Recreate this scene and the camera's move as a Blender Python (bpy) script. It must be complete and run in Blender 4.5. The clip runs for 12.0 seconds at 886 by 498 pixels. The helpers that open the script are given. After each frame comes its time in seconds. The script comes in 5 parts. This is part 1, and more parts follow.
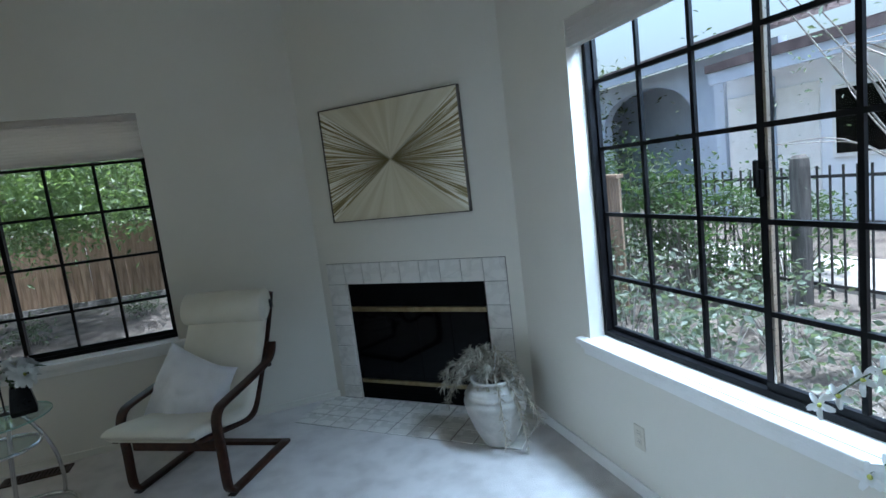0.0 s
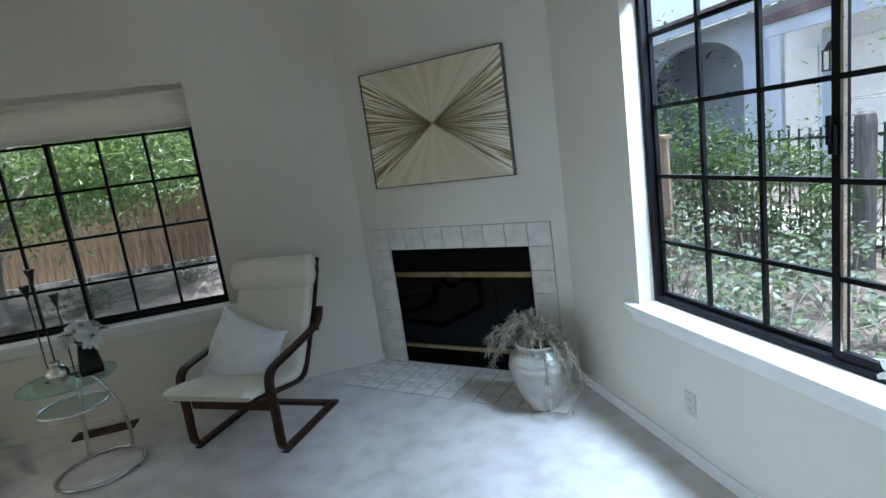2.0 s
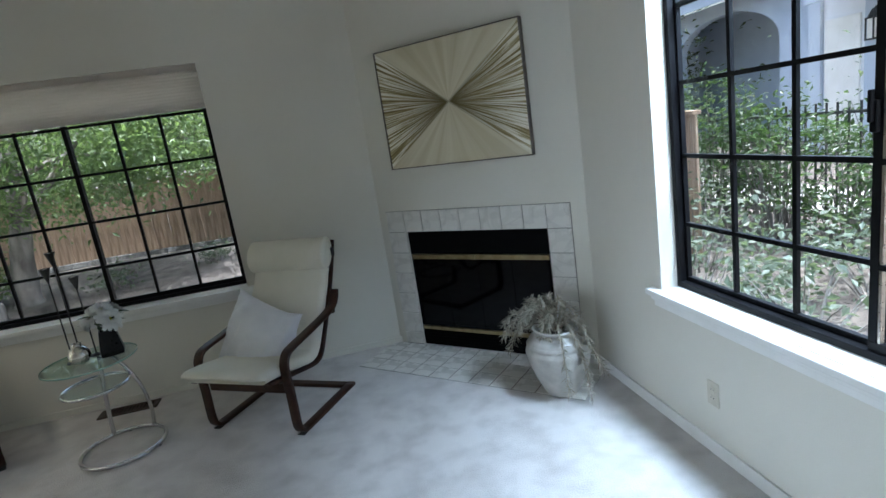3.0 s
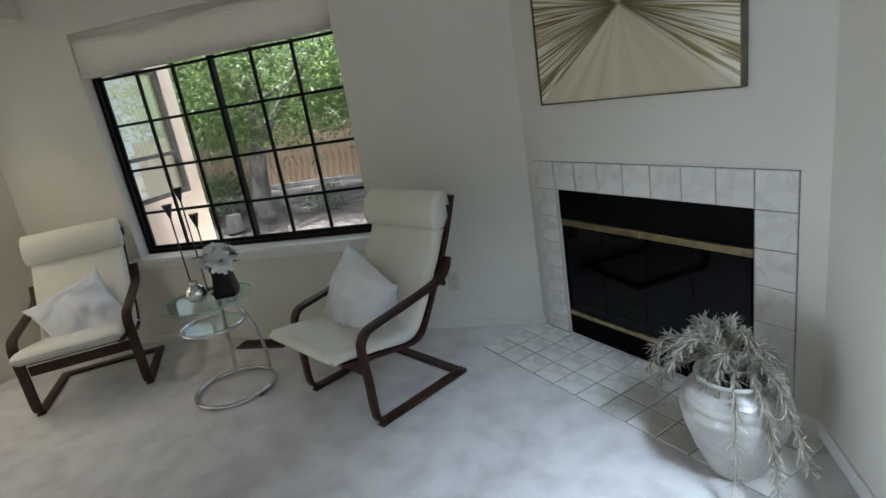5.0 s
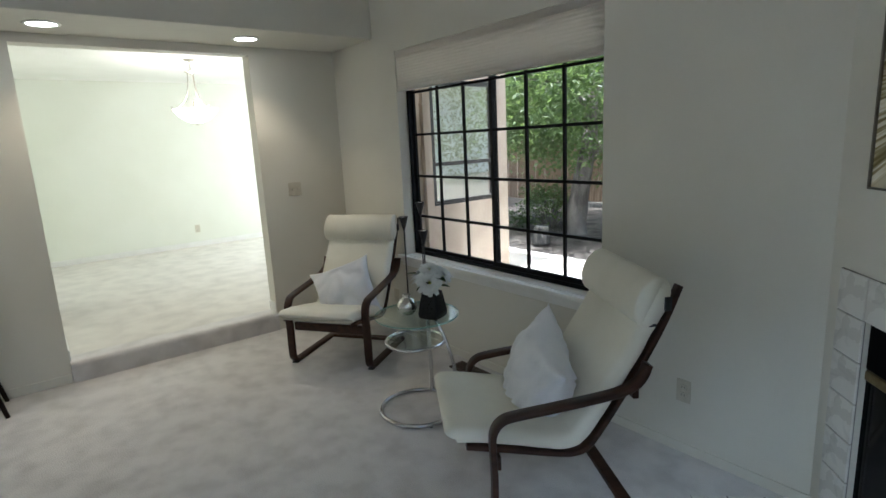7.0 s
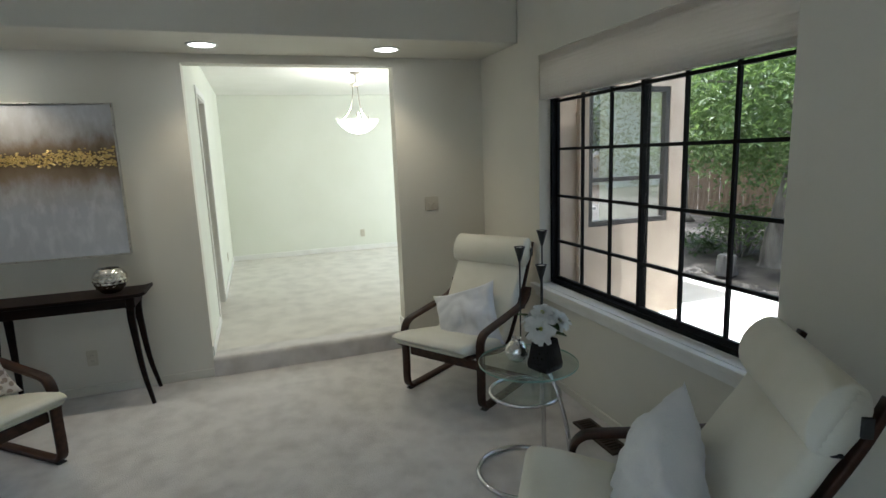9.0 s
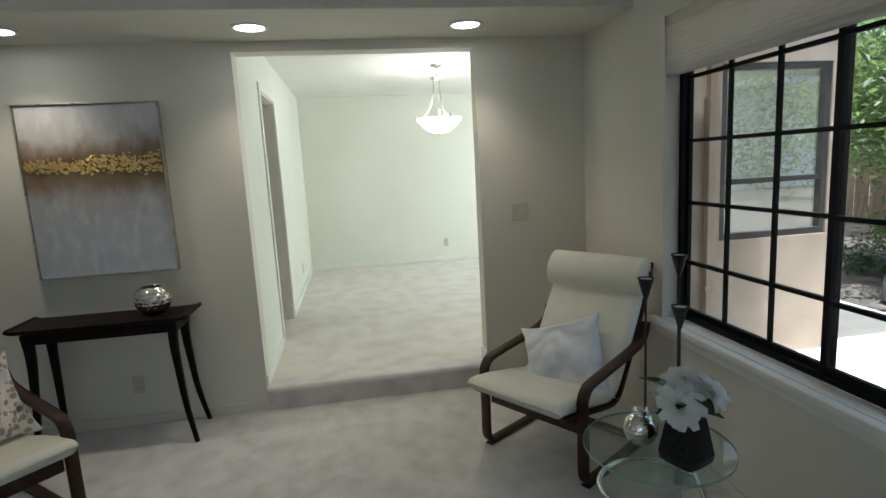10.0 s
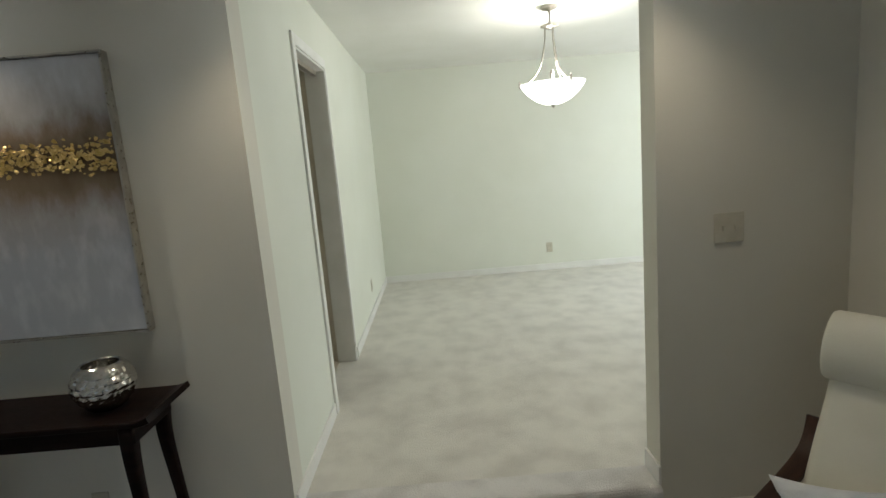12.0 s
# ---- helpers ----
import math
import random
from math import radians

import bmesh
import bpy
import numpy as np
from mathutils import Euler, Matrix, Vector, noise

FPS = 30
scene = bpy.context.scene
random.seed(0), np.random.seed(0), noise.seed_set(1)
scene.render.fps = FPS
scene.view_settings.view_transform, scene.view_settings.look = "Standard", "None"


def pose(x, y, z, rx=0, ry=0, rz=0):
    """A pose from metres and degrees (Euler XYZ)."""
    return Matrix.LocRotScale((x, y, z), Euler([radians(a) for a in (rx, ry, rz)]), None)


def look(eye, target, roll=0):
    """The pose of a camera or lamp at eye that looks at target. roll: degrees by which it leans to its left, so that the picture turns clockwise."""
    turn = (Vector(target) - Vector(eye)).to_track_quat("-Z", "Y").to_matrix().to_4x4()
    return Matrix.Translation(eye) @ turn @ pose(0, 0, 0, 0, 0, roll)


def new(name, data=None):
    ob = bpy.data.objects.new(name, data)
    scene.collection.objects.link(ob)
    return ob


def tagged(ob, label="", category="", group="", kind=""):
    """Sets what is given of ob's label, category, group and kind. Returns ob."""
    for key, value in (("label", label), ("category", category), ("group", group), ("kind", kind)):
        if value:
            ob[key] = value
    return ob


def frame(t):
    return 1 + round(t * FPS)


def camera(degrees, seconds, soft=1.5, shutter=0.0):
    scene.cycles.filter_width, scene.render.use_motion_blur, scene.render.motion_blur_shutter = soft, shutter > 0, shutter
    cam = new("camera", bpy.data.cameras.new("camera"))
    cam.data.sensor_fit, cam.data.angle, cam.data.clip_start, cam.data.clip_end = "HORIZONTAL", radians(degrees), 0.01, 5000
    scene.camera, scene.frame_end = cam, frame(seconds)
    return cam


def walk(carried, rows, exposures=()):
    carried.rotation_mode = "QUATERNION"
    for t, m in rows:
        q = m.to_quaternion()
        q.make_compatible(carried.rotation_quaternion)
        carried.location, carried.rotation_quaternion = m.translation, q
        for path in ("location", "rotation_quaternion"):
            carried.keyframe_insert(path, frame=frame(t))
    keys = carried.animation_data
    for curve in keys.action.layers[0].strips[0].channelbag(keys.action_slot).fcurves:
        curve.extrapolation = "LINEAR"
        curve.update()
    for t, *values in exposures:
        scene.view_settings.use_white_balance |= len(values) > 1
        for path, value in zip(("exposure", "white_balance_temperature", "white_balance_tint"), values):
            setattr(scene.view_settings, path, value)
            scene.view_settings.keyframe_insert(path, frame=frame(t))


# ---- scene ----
cam = camera(79.0, 12.0)
ROWS = [
    (0.0, 3.43, 0.307, 1.554, 82.47, 6.8, -19.31),
    (0.5, 3.392, 0.337, 1.549, 78.75, 7.33, -15.19),
    (1.0, 3.333, 0.332, 1.568, 78.9, 8.16, -12.99),
    (1.5, 3.355, 0.336, 1.564, 80.4, 6.45, -14.63),
    (2.0, 3.396, 0.337, 1.552, 79.34, 7.79, -15.45),
    (2.5, 3.37, 0.329, 1.557, 79.01, 8.94, -15.05),
    (2.7, 3.4, 0.345, 1.57, 78.37, 8.56, -14.29),
    (4.3, 3.865, 0.875, 1.435, 72.93, 12.45, -0.2),
    (4.5, 3.973, 0.988, 1.494, 72.26, 11.98, 5.04),
    (5.0, 4.086, 1.229, 1.495, 73.37, 9.07, 12.75),
    (5.5, 4.227, 1.461, 1.503, 70.54, 5.26, 21.1),
    (6.0, 4.276, 1.736, 1.551, 71.04, 4.72, 37.91),
    (6.5, 4.371, 1.903, 1.618, 71.32, 2.91, 47.07),
    (7.0, 4.445, 2.004, 1.55, 78.55, 2.77, 51.54),
    (7.5, 4.475, 2.24, 1.614, 83.09, 0.04, 59.07),
    (7.7, 4.47, 2.3, 1.615, 82.28, 2.27, 63.6),
    (9.3, 4.06, 2.555, 1.585, 79.73, 2.19, 71.32),
    (9.5, 3.909, 2.582, 1.581, 79.23, 2.44, 71.75),
    (10.0, 3.539, 2.766, 1.549, 81.06, 3.1, 80.48),
    (10.5, 3.159, 2.796, 1.556, 77.89, 3.81, 83.81),
    (11.0, 2.834, 2.815, 1.541, 79.09, 5.28, 84.14),
    (11.5, 2.372, 2.86, 1.532, 80.99, 5.44, 90.83),
    (12.0, 2.012, 2.785, 1.546, 80.41, 4.65, 89.09),
]
EXPOSURES = [(0.0, 1.2, 5080, 7), (1.0, 1.44, 5250, 8), (2.7, 1.51, 5400, 9), (4.5, 1.63, 5580, 11), (5.0, 1.79, 5680, 11), (5.5, 1.83, 5780, 11), (6.0, 1.88, 5740, 10), (6.5, 1.66, 5680, 9), (7.0, 1.65, 5520, 9), (9.5, 1.35, 5520, 7), (11.0, 1.12, 5620, 7), (12.0, 0.94, 5700, 8)]
walk(cam, [(t, pose(x, y, z, rx, ry, rz)) for t, x, y, z, rx, ry, rz in ROWS], EXPOSURES)

# ---- world, sun and lamps ----
SUN_DIR = Vector((0.06, -0.06, 1.0)).normalized()
world = bpy.data.worlds.new("sky")
scene.world = world
world.use_nodes = True
wn = world.node_tree
sky = wn.nodes.new("ShaderNodeTexSky")
sky.sky_type, sky.sun_disc = "NISHITA", False
sky.air_density, sky.dust_density, sky.ozone_density = 1.5, 8.0, 0.5
sky.sun_elevation = math.asin(SUN_DIR.z)
sky.sun_rotation = math.atan2(SUN_DIR.x, SUN_DIR.y)
wn.links.new(sky.outputs["Color"], wn.nodes["Background"].inputs["Color"])
wn.nodes["Background"].inputs["Strength"].default_value = 0.15
sun = new("sun", bpy.data.lights.new("sun", "SUN"))
sun.data.energy, sun.data.angle, sun.data.color = 5.0, radians(0.6), (1.0, 0.95, 0.86)
sun.matrix_world = look((0, 0, 30), Vector((0, 0, 30)) - SUN_DIR)


def area_lamp(name, eye, target, w, h, watts, color):
    lamp = new(name, bpy.data.lights.new(name, "AREA"))
    lamp.data.shape, lamp.data.size, lamp.data.size_y = "RECTANGLE", w, h
    lamp.data.energy, lamp.data.color = watts, color
    lamp.matrix_world = look(eye, target)
    return lamp


# added area lamps: west fill, then daylight stand-ins for front window and dining room
# unseen lamp aimed to brighten the east wall; no such opening is known
west_lamp = area_lamp("west_fill", (0.03, -1.4, 1.25), (4.9, 2.2, 0.5), 1.5, 2.0, 2.2, (0.86, 0.93, 1.0))
west_lamp.data.spread = radians(42)
area_lamp("east_daylight", (5.32, 1.85, 2.78), (4.35, 1.85, 0.4), 1.7, 0.6, 122, (0.74, 0.88, 1.0))
area_lamp("dining_daylight", (-2.6, 6.2, 1.4), (-2.6, 3.0, 1.2), 2.2, 2.0, 24, (0.99, 0.98, 0.88))


def spot_lamp(name, at, watts, color, size=1.9):
    lamp = new(name, bpy.data.lights.new(name, "SPOT"))
    lamp.data.energy, lamp.data.color = watts, color
    lamp.data.spot_size, lamp.data.spot_blend, lamp.data.shadow_soft_size = size, 0.8, 0.05
    lamp.matrix_world = look(at, (at[0], at[1], 0))
    return lamp


DOWNLIGHTS = ((0.33, 1.03), (0.33, 2.275), (0.33, 3.48))
for dx, dy in DOWNLIGHTS:
    spot_lamp("downlight_beam", (dx, dy, 2.30), 7, (1.0, 0.80, 0.55))

# ---- small helpers ----


def obj_from(name, bm, material, smooth=False):
    me = bpy.data.meshes.new(name)
    bm.normal_update()
    bm.to_mesh(me)
    bm.free()
    if smooth:
        for p in me.polygons:
            p.use_smooth = True
    if material:
        me.materials.append(material)
    return me


def part(name, bm, material, parent, label="", smooth=False, m=None):
    ob = new(name, obj_from(name, bm, material, smooth))
    ob.parent = parent
    if m is not None:
        ob.matrix_basis = m
    if label:
        tagged(ob, label)
    return ob


def solid(name, bm, material, label, category, kind="", smooth=False, m=None, group=""):
    ob = new(name, obj_from(name, bm, material, smooth))
    if m is not None:
        ob.matrix_basis = m
    return tagged(ob, label, category, group, kind)


def thing(name, label, category, m=None, kind="", group=""):
    ob = new(name)
    ob.empty_display_size = 0.05
    if m is not None:
        ob.matrix_basis = m
    return tagged(ob, label, category, group, kind)


def add_box(bm, x0, x1, y0, y1, z0, z1, bevel=0.0, seg=2):
    r = bmesh.ops.create_cube(bm, size=1)
    vs = r["verts"]
    for v in vs:
        v.co = Vector(((x0 + x1) / 2 + v.co.x * (x1 - x0), (y0 + y1) / 2 + v.co.y * (y1 - y0), (z0 + z1) / 2 + v.co.z * (z1 - z0)))
    if bevel > 0:
        es = list({e for v in vs for e in v.link_edges})
        bmesh.ops.bevel(bm, geom=es, offset=bevel, segments=seg, profile=0.5, affect="EDGES")


def box(*a, bevel=0.0, seg=2):
    bm = bmesh.new()
    add_box(bm, *a, bevel=bevel, seg=seg)
    return bm


def boxes(rows, bevel=0.0):
    bm = bmesh.new()
    for r in rows:
        add_box(bm, *r, bevel=bevel)
    return bm


def add_lathe(bm, profile, n=32, squash=None):
    rings = []
    for r, z in profile:
        ring = []
        for i in range(n):
            a = 2 * math.pi * i / n
            x, y = r * math.cos(a), r * math.sin(a)
            if squash:
                x, y = squash(x, y, z)
            ring.append(bm.verts.new((x, y, z)))
        rings.append(ring)
    for a, b in zip(rings, rings[1:]):
        for i in range(n):
            j = (i + 1) % n
            bm.faces.new((a[i], a[j], b[j], b[i]))
    bm.faces.new(list(reversed(rings[0])))
    bm.faces.new(rings[-1])


def lathe(profile, n=32, squash=None):
    bm = bmesh.new()
    add_lathe(bm, profile, n, squash)
    return bm


def smooth_path(pts, n):
    """A Catmull-Rom line through the points, n steps a span."""
    pts = [Vector(p) for p in pts]
    ext = [pts[0] * 2 - pts[1]] + pts + [pts[-1] * 2 - pts[-2]]
    out = []
    for i in range(1, len(ext) - 2):
        p0, p1, p2, p3 = ext[i - 1:i + 3]
        for k in range(n):
            t = k / n
            out.append(0.5 * ((2 * p1) + (p2 - p0) * t + (2 * p0 - 5 * p1 + 4 * p2 - p3) * t * t + (3 * p1 - p0 - 3 * p2 + p3) * t ** 3))
    out.append(pts[-1])
    return out


def add_sweep(bm, path, section, up=Vector((1, 0, 0)), closed=False, scales=None):
    """Sweep a closed section of (a, b): a along the vector up, b along the normal of the path."""
    rings = []
    n = len(path)
    for i, p in enumerate(path):
        if closed:
            tan = path[(i + 1) % n] - path[i - 1]
        else:
            tan = path[min(i + 1, n - 1)] - path[max(i - 1, 0)]
        tan.normalize()
        side = (up - tan * up.dot(tan)).normalized()
        nor = tan.cross(side)
        s = scales[i] if scales else 1.0
        rings.append([bm.verts.new(p + side * a * s + nor * b * s) for a, b in section])
    m = len(section)
    pairs = list(zip(rings, rings[1:])) + ([(rings[-1], rings[0])] if closed else [])
    for r0, r1 in pairs:
        for k in range(m):
            j = (k + 1) % m
            bm.faces.new((r0[k], r0[j], r1[j], r1[k]))
    if not closed:
        bm.faces.new(list(reversed(rings[0])))
        bm.faces.new(rings[-1])
    bmesh.ops.recalc_face_normals(bm, faces=bm.faces)


def sweep(path, section, up=Vector((1, 0, 0)), closed=False, scales=None):
    bm = bmesh.new()
    add_sweep(bm, path, section, up, closed, scales)
    return bm


def rounded(w, t, r, n=3):
    """A rounded rectangle, w by t."""
    out = []
    for cx, cy, a0 in ((w / 2 - r, t / 2 - r, 0), (-w / 2 + r, t / 2 - r, 90), (-w / 2 + r, -t / 2 + r, 180), (w / 2 - r, -t / 2 + r, 270)):
        for k in range(n + 1):
            a = radians(a0 + 90 * k / n)
            out.append((cx + r * math.cos(a), cy + r * math.sin(a)))
    return out


def circle(r, n=10):
    return [(r * math.cos(2 * math.pi * i / n), r * math.sin(2 * math.pi * i / n)) for i in range(n)]


def mesh_object(name, verts, faces, material, smooth=False):
    me = bpy.data.meshes.new(name)
    me.from_pydata(verts, [], faces)
    me.update()
    if smooth:
        for p in me.polygons:
            p.use_smooth = True
    me.materials.append(material)
    return new(name, me)


# ---- materials ----


def links(mt):
    return mt.node_tree.nodes, mt.node_tree.links


def surface(name, c1, c2, rough=0.6, scale=6.0, fine=60.0, bump=0.15, metal=0.0, rough_var=0.1, detail=4.0, contrast=(0.35, 0.65), stretch=(1, 1, 1), coat=0.0, sheen=0.0, dist=0.01, spec=0.5, island=0.0):
    mt = bpy.data.materials.new(name)
    mt.use_nodes = True
    n, l = links(mt)
    b = n["Principled BSDF"]
    tc = n.new("ShaderNodeTexCoord")
    mp = n.new("ShaderNodeMapping")
    mp.inputs["Scale"].default_value = stretch
    l.new(tc.outputs["Object"], mp.inputs["Vector"])
    big = n.new("ShaderNodeTexNoise")
    big.inputs["Scale"].default_value, big.inputs["Detail"].default_value = scale, detail
    small = n.new("ShaderNodeTexNoise")
    small.inputs["Scale"].default_value, small.inputs["Detail"].default_value = fine, 3.0
    for t in (big, small):
        l.new(mp.outputs["Vector"], t.inputs["Vector"])
    ramp = n.new("ShaderNodeMapRange")
    ramp.inputs["From Min"].default_value, ramp.inputs["From Max"].default_value = contrast
    l.new(big.outputs["Fac"], ramp.inputs["Value"])
    add = n.new("ShaderNodeMath")
    add.operation = "MULTIPLY_ADD"
    add.inputs[1].default_value, add.inputs[2].default_value = 0.35, -0.17
    l.new(small.outputs["Fac"], add.inputs[0])
    tot = n.new("ShaderNodeMath")
    tot.operation, tot.use_clamp = "ADD", True
    l.new(ramp.outputs["Result"], tot.inputs[0])
    l.new(add.outputs[0], tot.inputs[1])
    mix = n.new("ShaderNodeMix")
    mix.data_type = "RGBA"
    mix.inputs["A"].default_value, mix.inputs["B"].default_value = (*c1, 1), (*c2, 1)
    last = tot.outputs[0]
    if island > 0:
        oi = n.new("ShaderNodeNewGeometry")
        isl = n.new("ShaderNodeMath")
        isl.operation, isl.use_clamp = "MULTIPLY_ADD", True
        isl.inputs[1].default_value = island
        l.new(oi.outputs["Random Per Island"], isl.inputs[0])
        sh = n.new("ShaderNodeMath")
        sh.operation = "MULTIPLY_ADD"
        sh.inputs[1].default_value, sh.inputs[2].default_value = 1 - island, 0.0
        l.new(last, sh.inputs[0])
        l.new(sh.outputs[0], isl.inputs[2])
        last = isl.outputs[0]
    l.new(last, mix.inputs["Factor"])
    l.new(mix.outputs["Result"], b.inputs["Base Color"])
    rr = n.new("ShaderNodeMapRange")
    rr.inputs["To Min"].default_value, rr.inputs["To Max"].default_value = max(rough - rough_var, 0.02), min(rough + rough_var, 1.0)
    l.new(small.outputs["Fac"], rr.inputs["Value"])
    l.new(rr.outputs["Result"], b.inputs["Roughness"])
    b.inputs["Metallic"].default_value = metal
    b.inputs["Specular IOR Level"].default_value = spec
    b.inputs["Coat Weight"].default_value = coat
    b.inputs["Sheen Weight"].default_value = sheen
    if bump > 0:
        bp = n.new("ShaderNodeBump")
        bp.inputs["Strength"].default_value, bp.inputs["Distance"].default_value = bump, dist
        l.new(small.outputs["Fac"], bp.inputs["Height"])
        l.new(bp.outputs["Normal"], b.inputs["Normal"])
    return mt


def glass(name, tint=(1, 1, 1), base=0.05, edge=0.75, rough=0.01):
    """A clear pane: let through, with more mirror at a slant."""
    mt = bpy.data.materials.new(name)
    mt.use_nodes = True
    n, l = links(mt)
    n.remove(n["Principled BSDF"])
    tr = n.new("ShaderNodeBsdfTransparent")
    tr.inputs["Color"].default_value = (*tint, 1)
    gl = n.new("ShaderNodeBsdfGlossy")
    gl.inputs["Roughness"].default_value = rough
    lw = n.new("ShaderNodeLayerWeight")
    lw.inputs["Blend"].default_value = 0.5
    pw = n.new("ShaderNodeMath")
    pw.operation = "POWER"
    pw.inputs[1].default_value = 4.0
    l.new(lw.outputs["Facing"], pw.inputs[0])
    ma = n.new("ShaderNodeMath")
    ma.operation = "MULTIPLY_ADD"
    ma.inputs[1].default_value, ma.inputs[2].default_value = edge, base
    l.new(pw.outputs[0], ma.inputs[0])
    mx = n.new("ShaderNodeMixShader")
    l.new(ma.outputs[0], mx.inputs["Fac"])
    l.new(tr.outputs["BSDF"], mx.inputs[1])
    l.new(gl.outputs["BSDF"], mx.inputs[2])
    l.new(mx.outputs["Shader"], n["Material Output"].inputs["Surface"])
    return mt


def glow(name, color, strength):
    mt = bpy.data.materials.new(name)
    mt.use_nodes = True
    b = mt.node_tree.nodes["Principled BSDF"]
    b.inputs["Base Color"].default_value = (0.9, 0.88, 0.82, 1)
    b.inputs["Emission Color"].default_value = (*color, 1)
    b.inputs["Emission Strength"].default_value = strength
    return mt


def leafy(name, dark, light, rough=0.45):
    mt = surface(name, dark, light, rough, 1.5, 20, 0.0, island=0.7)
    n, l = links(mt)
    b = n["Principled BSDF"]
    tl = n.new("ShaderNodeBsdfTranslucent")
    tl.inputs["Color"].default_value = (light[0] * 1.3, light[1] * 1.4, light[2] * 0.8, 1)
    mx = n.new("ShaderNodeMixShader")
    mx.inputs["Fac"].default_value = 0.42
    l.new(b.outputs["BSDF"], mx.inputs[1])
    l.new(tl.outputs["BSDF"], mx.inputs[2])
    l.new(mx.outputs["Shader"], n["Material Output"].inputs["Surface"])
    return mt


M_WALL = surface("wall_paint", (0.67, 0.64, 0.55), (0.715, 0.69, 0.60), 0.75, 1.2, 140, 0.12, dist=0.004, rough_var=0.06)
M_CEIL = surface("ceiling_paint", (0.80, 0.79, 0.73), (0.84, 0.83, 0.78), 0.85, 2, 90, 0.3, dist=0.006)
M_DINING = surface("dining_paint", (0.75, 0.76, 0.66), (0.79, 0.80, 0.71), 0.75, 1.2, 140, 0.12, dist=0.004)
M_TRIM = surface("trim_paint", (0.78, 0.77, 0.72), (0.84, 0.83, 0.79), 0.4, 5, 60, 0.05)
M_CARPET = surface("carpet", (0.525, 0.495, 0.465), (0.68, 0.65, 0.615), 0.95, 6.5, 150, 0.55, dist=0.012, detail=10, contrast=(0.30, 0.60), sheen=0.3, spec=0.1)
# same carpet again, with the dining room's light put into a warmer, lighter colour
M_CARPET_LIT = surface("carpet_lit_copy", (0.565, 0.53, 0.47), (0.69, 0.655, 0.585), 0.95, 5.5, 150, 0.5, dist=0.012, detail=9, contrast=(0.32, 0.62), sheen=0.3, spec=0.1)
M_BLACK = surface("black_aluminium", (0.002, 0.002, 0.0025), (0.006, 0.006, 0.007), 0.5, 8, 90, 0.05, spec=0.15)
M_GLASS = glass("window_glass", (0.95, 0.97, 0.97), 0.02, 0.5)
M_WOOD = surface("dark_brown_bentwood", (0.020, 0.0082, 0.0045), (0.052, 0.0215, 0.0115), 0.42, 3, 40, 0.06, stretch=(9, 1.2, 9), coat=0.1, spec=0.25)
M_WOOD_BLACK = surface("espresso_wood", (0.005, 0.0025, 0.002), (0.015, 0.007, 0.005), 0.42, 3, 30, 0.05, stretch=(8, 1, 8), spec=0.12)
M_LEATHER = surface("cream_leather", (0.70, 0.67, 0.55), (0.78, 0.75, 0.64), 0.5, 3, 220, 0.15, dist=0.003)
M_SATIN = surface("white_satin_cloth", (0.74, 0.75, 0.77), (0.81, 0.81, 0.82), 0.38, 7, 110, 0.35, dist=0.006, sheen=0.5)
M_CHROME = surface("chrome", (0.62, 0.62, 0.63), (0.72, 0.72, 0.73), 0.08, 9, 60, 0.0, metal=1.0, rough_var=0.04)
M_SILVER = surface("mercury_silver", (0.62, 0.60, 0.56), (0.80, 0.78, 0.73), 0.14, 12, 60, 0.1, metal=1.0, rough_var=0.08)
M_BRASS = surface("aged_brass", (0.26, 0.21, 0.11), (0.38, 0.32, 0.18), 0.38, 20, 90, 0.05, metal=1.0)
M_NICKEL = surface("brushed_nickel", (0.48, 0.44, 0.38), (0.58, 0.54, 0.47), 0.3, 20, 90, 0.05, metal=1.0)
M_IRON = surface("black_iron", (0.012, 0.012, 0.012), (0.03, 0.03, 0.03), 0.55, 10, 80, 0.1)
M_FIREBLACK = surface("black_firebox_steel", (0.001, 0.001, 0.001), (0.0025, 0.0025, 0.0025), 0.7, 10, 80, 0.05, spec=0.08)
M_DARKGLASS = surface("smoked_glass", (0.0008, 0.0008, 0.001), (0.0015, 0.0015, 0.002), 0.06, 3, 30, 0.0, rough_var=0.03, spec=0.22)
M_TABLEGLASS = glass("table_glass", (0.91, 0.97, 0.95), 0.05, 0.6)
M_CERAMIC = surface("glazed_ceramic", (0.34, 0.325, 0.285), (0.48, 0.46, 0.41), 0.32, 9, 60, 0.15, coat=0.25)
M_PLATE = surface("ivory_plastic", (0.55, 0.51, 0.40), (0.61, 0.57, 0.46), 0.4, 20, 60, 0.0)
M_SHADE = surface("pleated_shade_cloth", (0.80, 0.765, 0.71), (0.84, 0.80, 0.75), 0.9, 8, 200, 0.1, dist=0.003, sheen=0.2)


def translucent(mt, share):
    """Let part of the light from behind shine through a cloth."""
    n, l = links(mt)
    b, out = n["Principled BSDF"], n["Material Output"]
    tr, mx = n.new("ShaderNodeBsdfTranslucent"), n.new("ShaderNodeMixShader")
    tr.inputs["Color"].default_value = (0.86, 0.83, 0.77, 1)
    mx.inputs["Fac"].default_value = share
    l.new(b.outputs["BSDF"], mx.inputs[1])
    l.new(tr.outputs["BSDF"], mx.inputs[2])
    l.new(mx.outputs["Shader"], out.inputs["Surface"])


translucent(M_SHADE, 0.68)
M_GROUT = surface("grout", (0.20, 0.185, 0.155), (0.30, 0.28, 0.24), 0.9, 30, 200, 0.3)


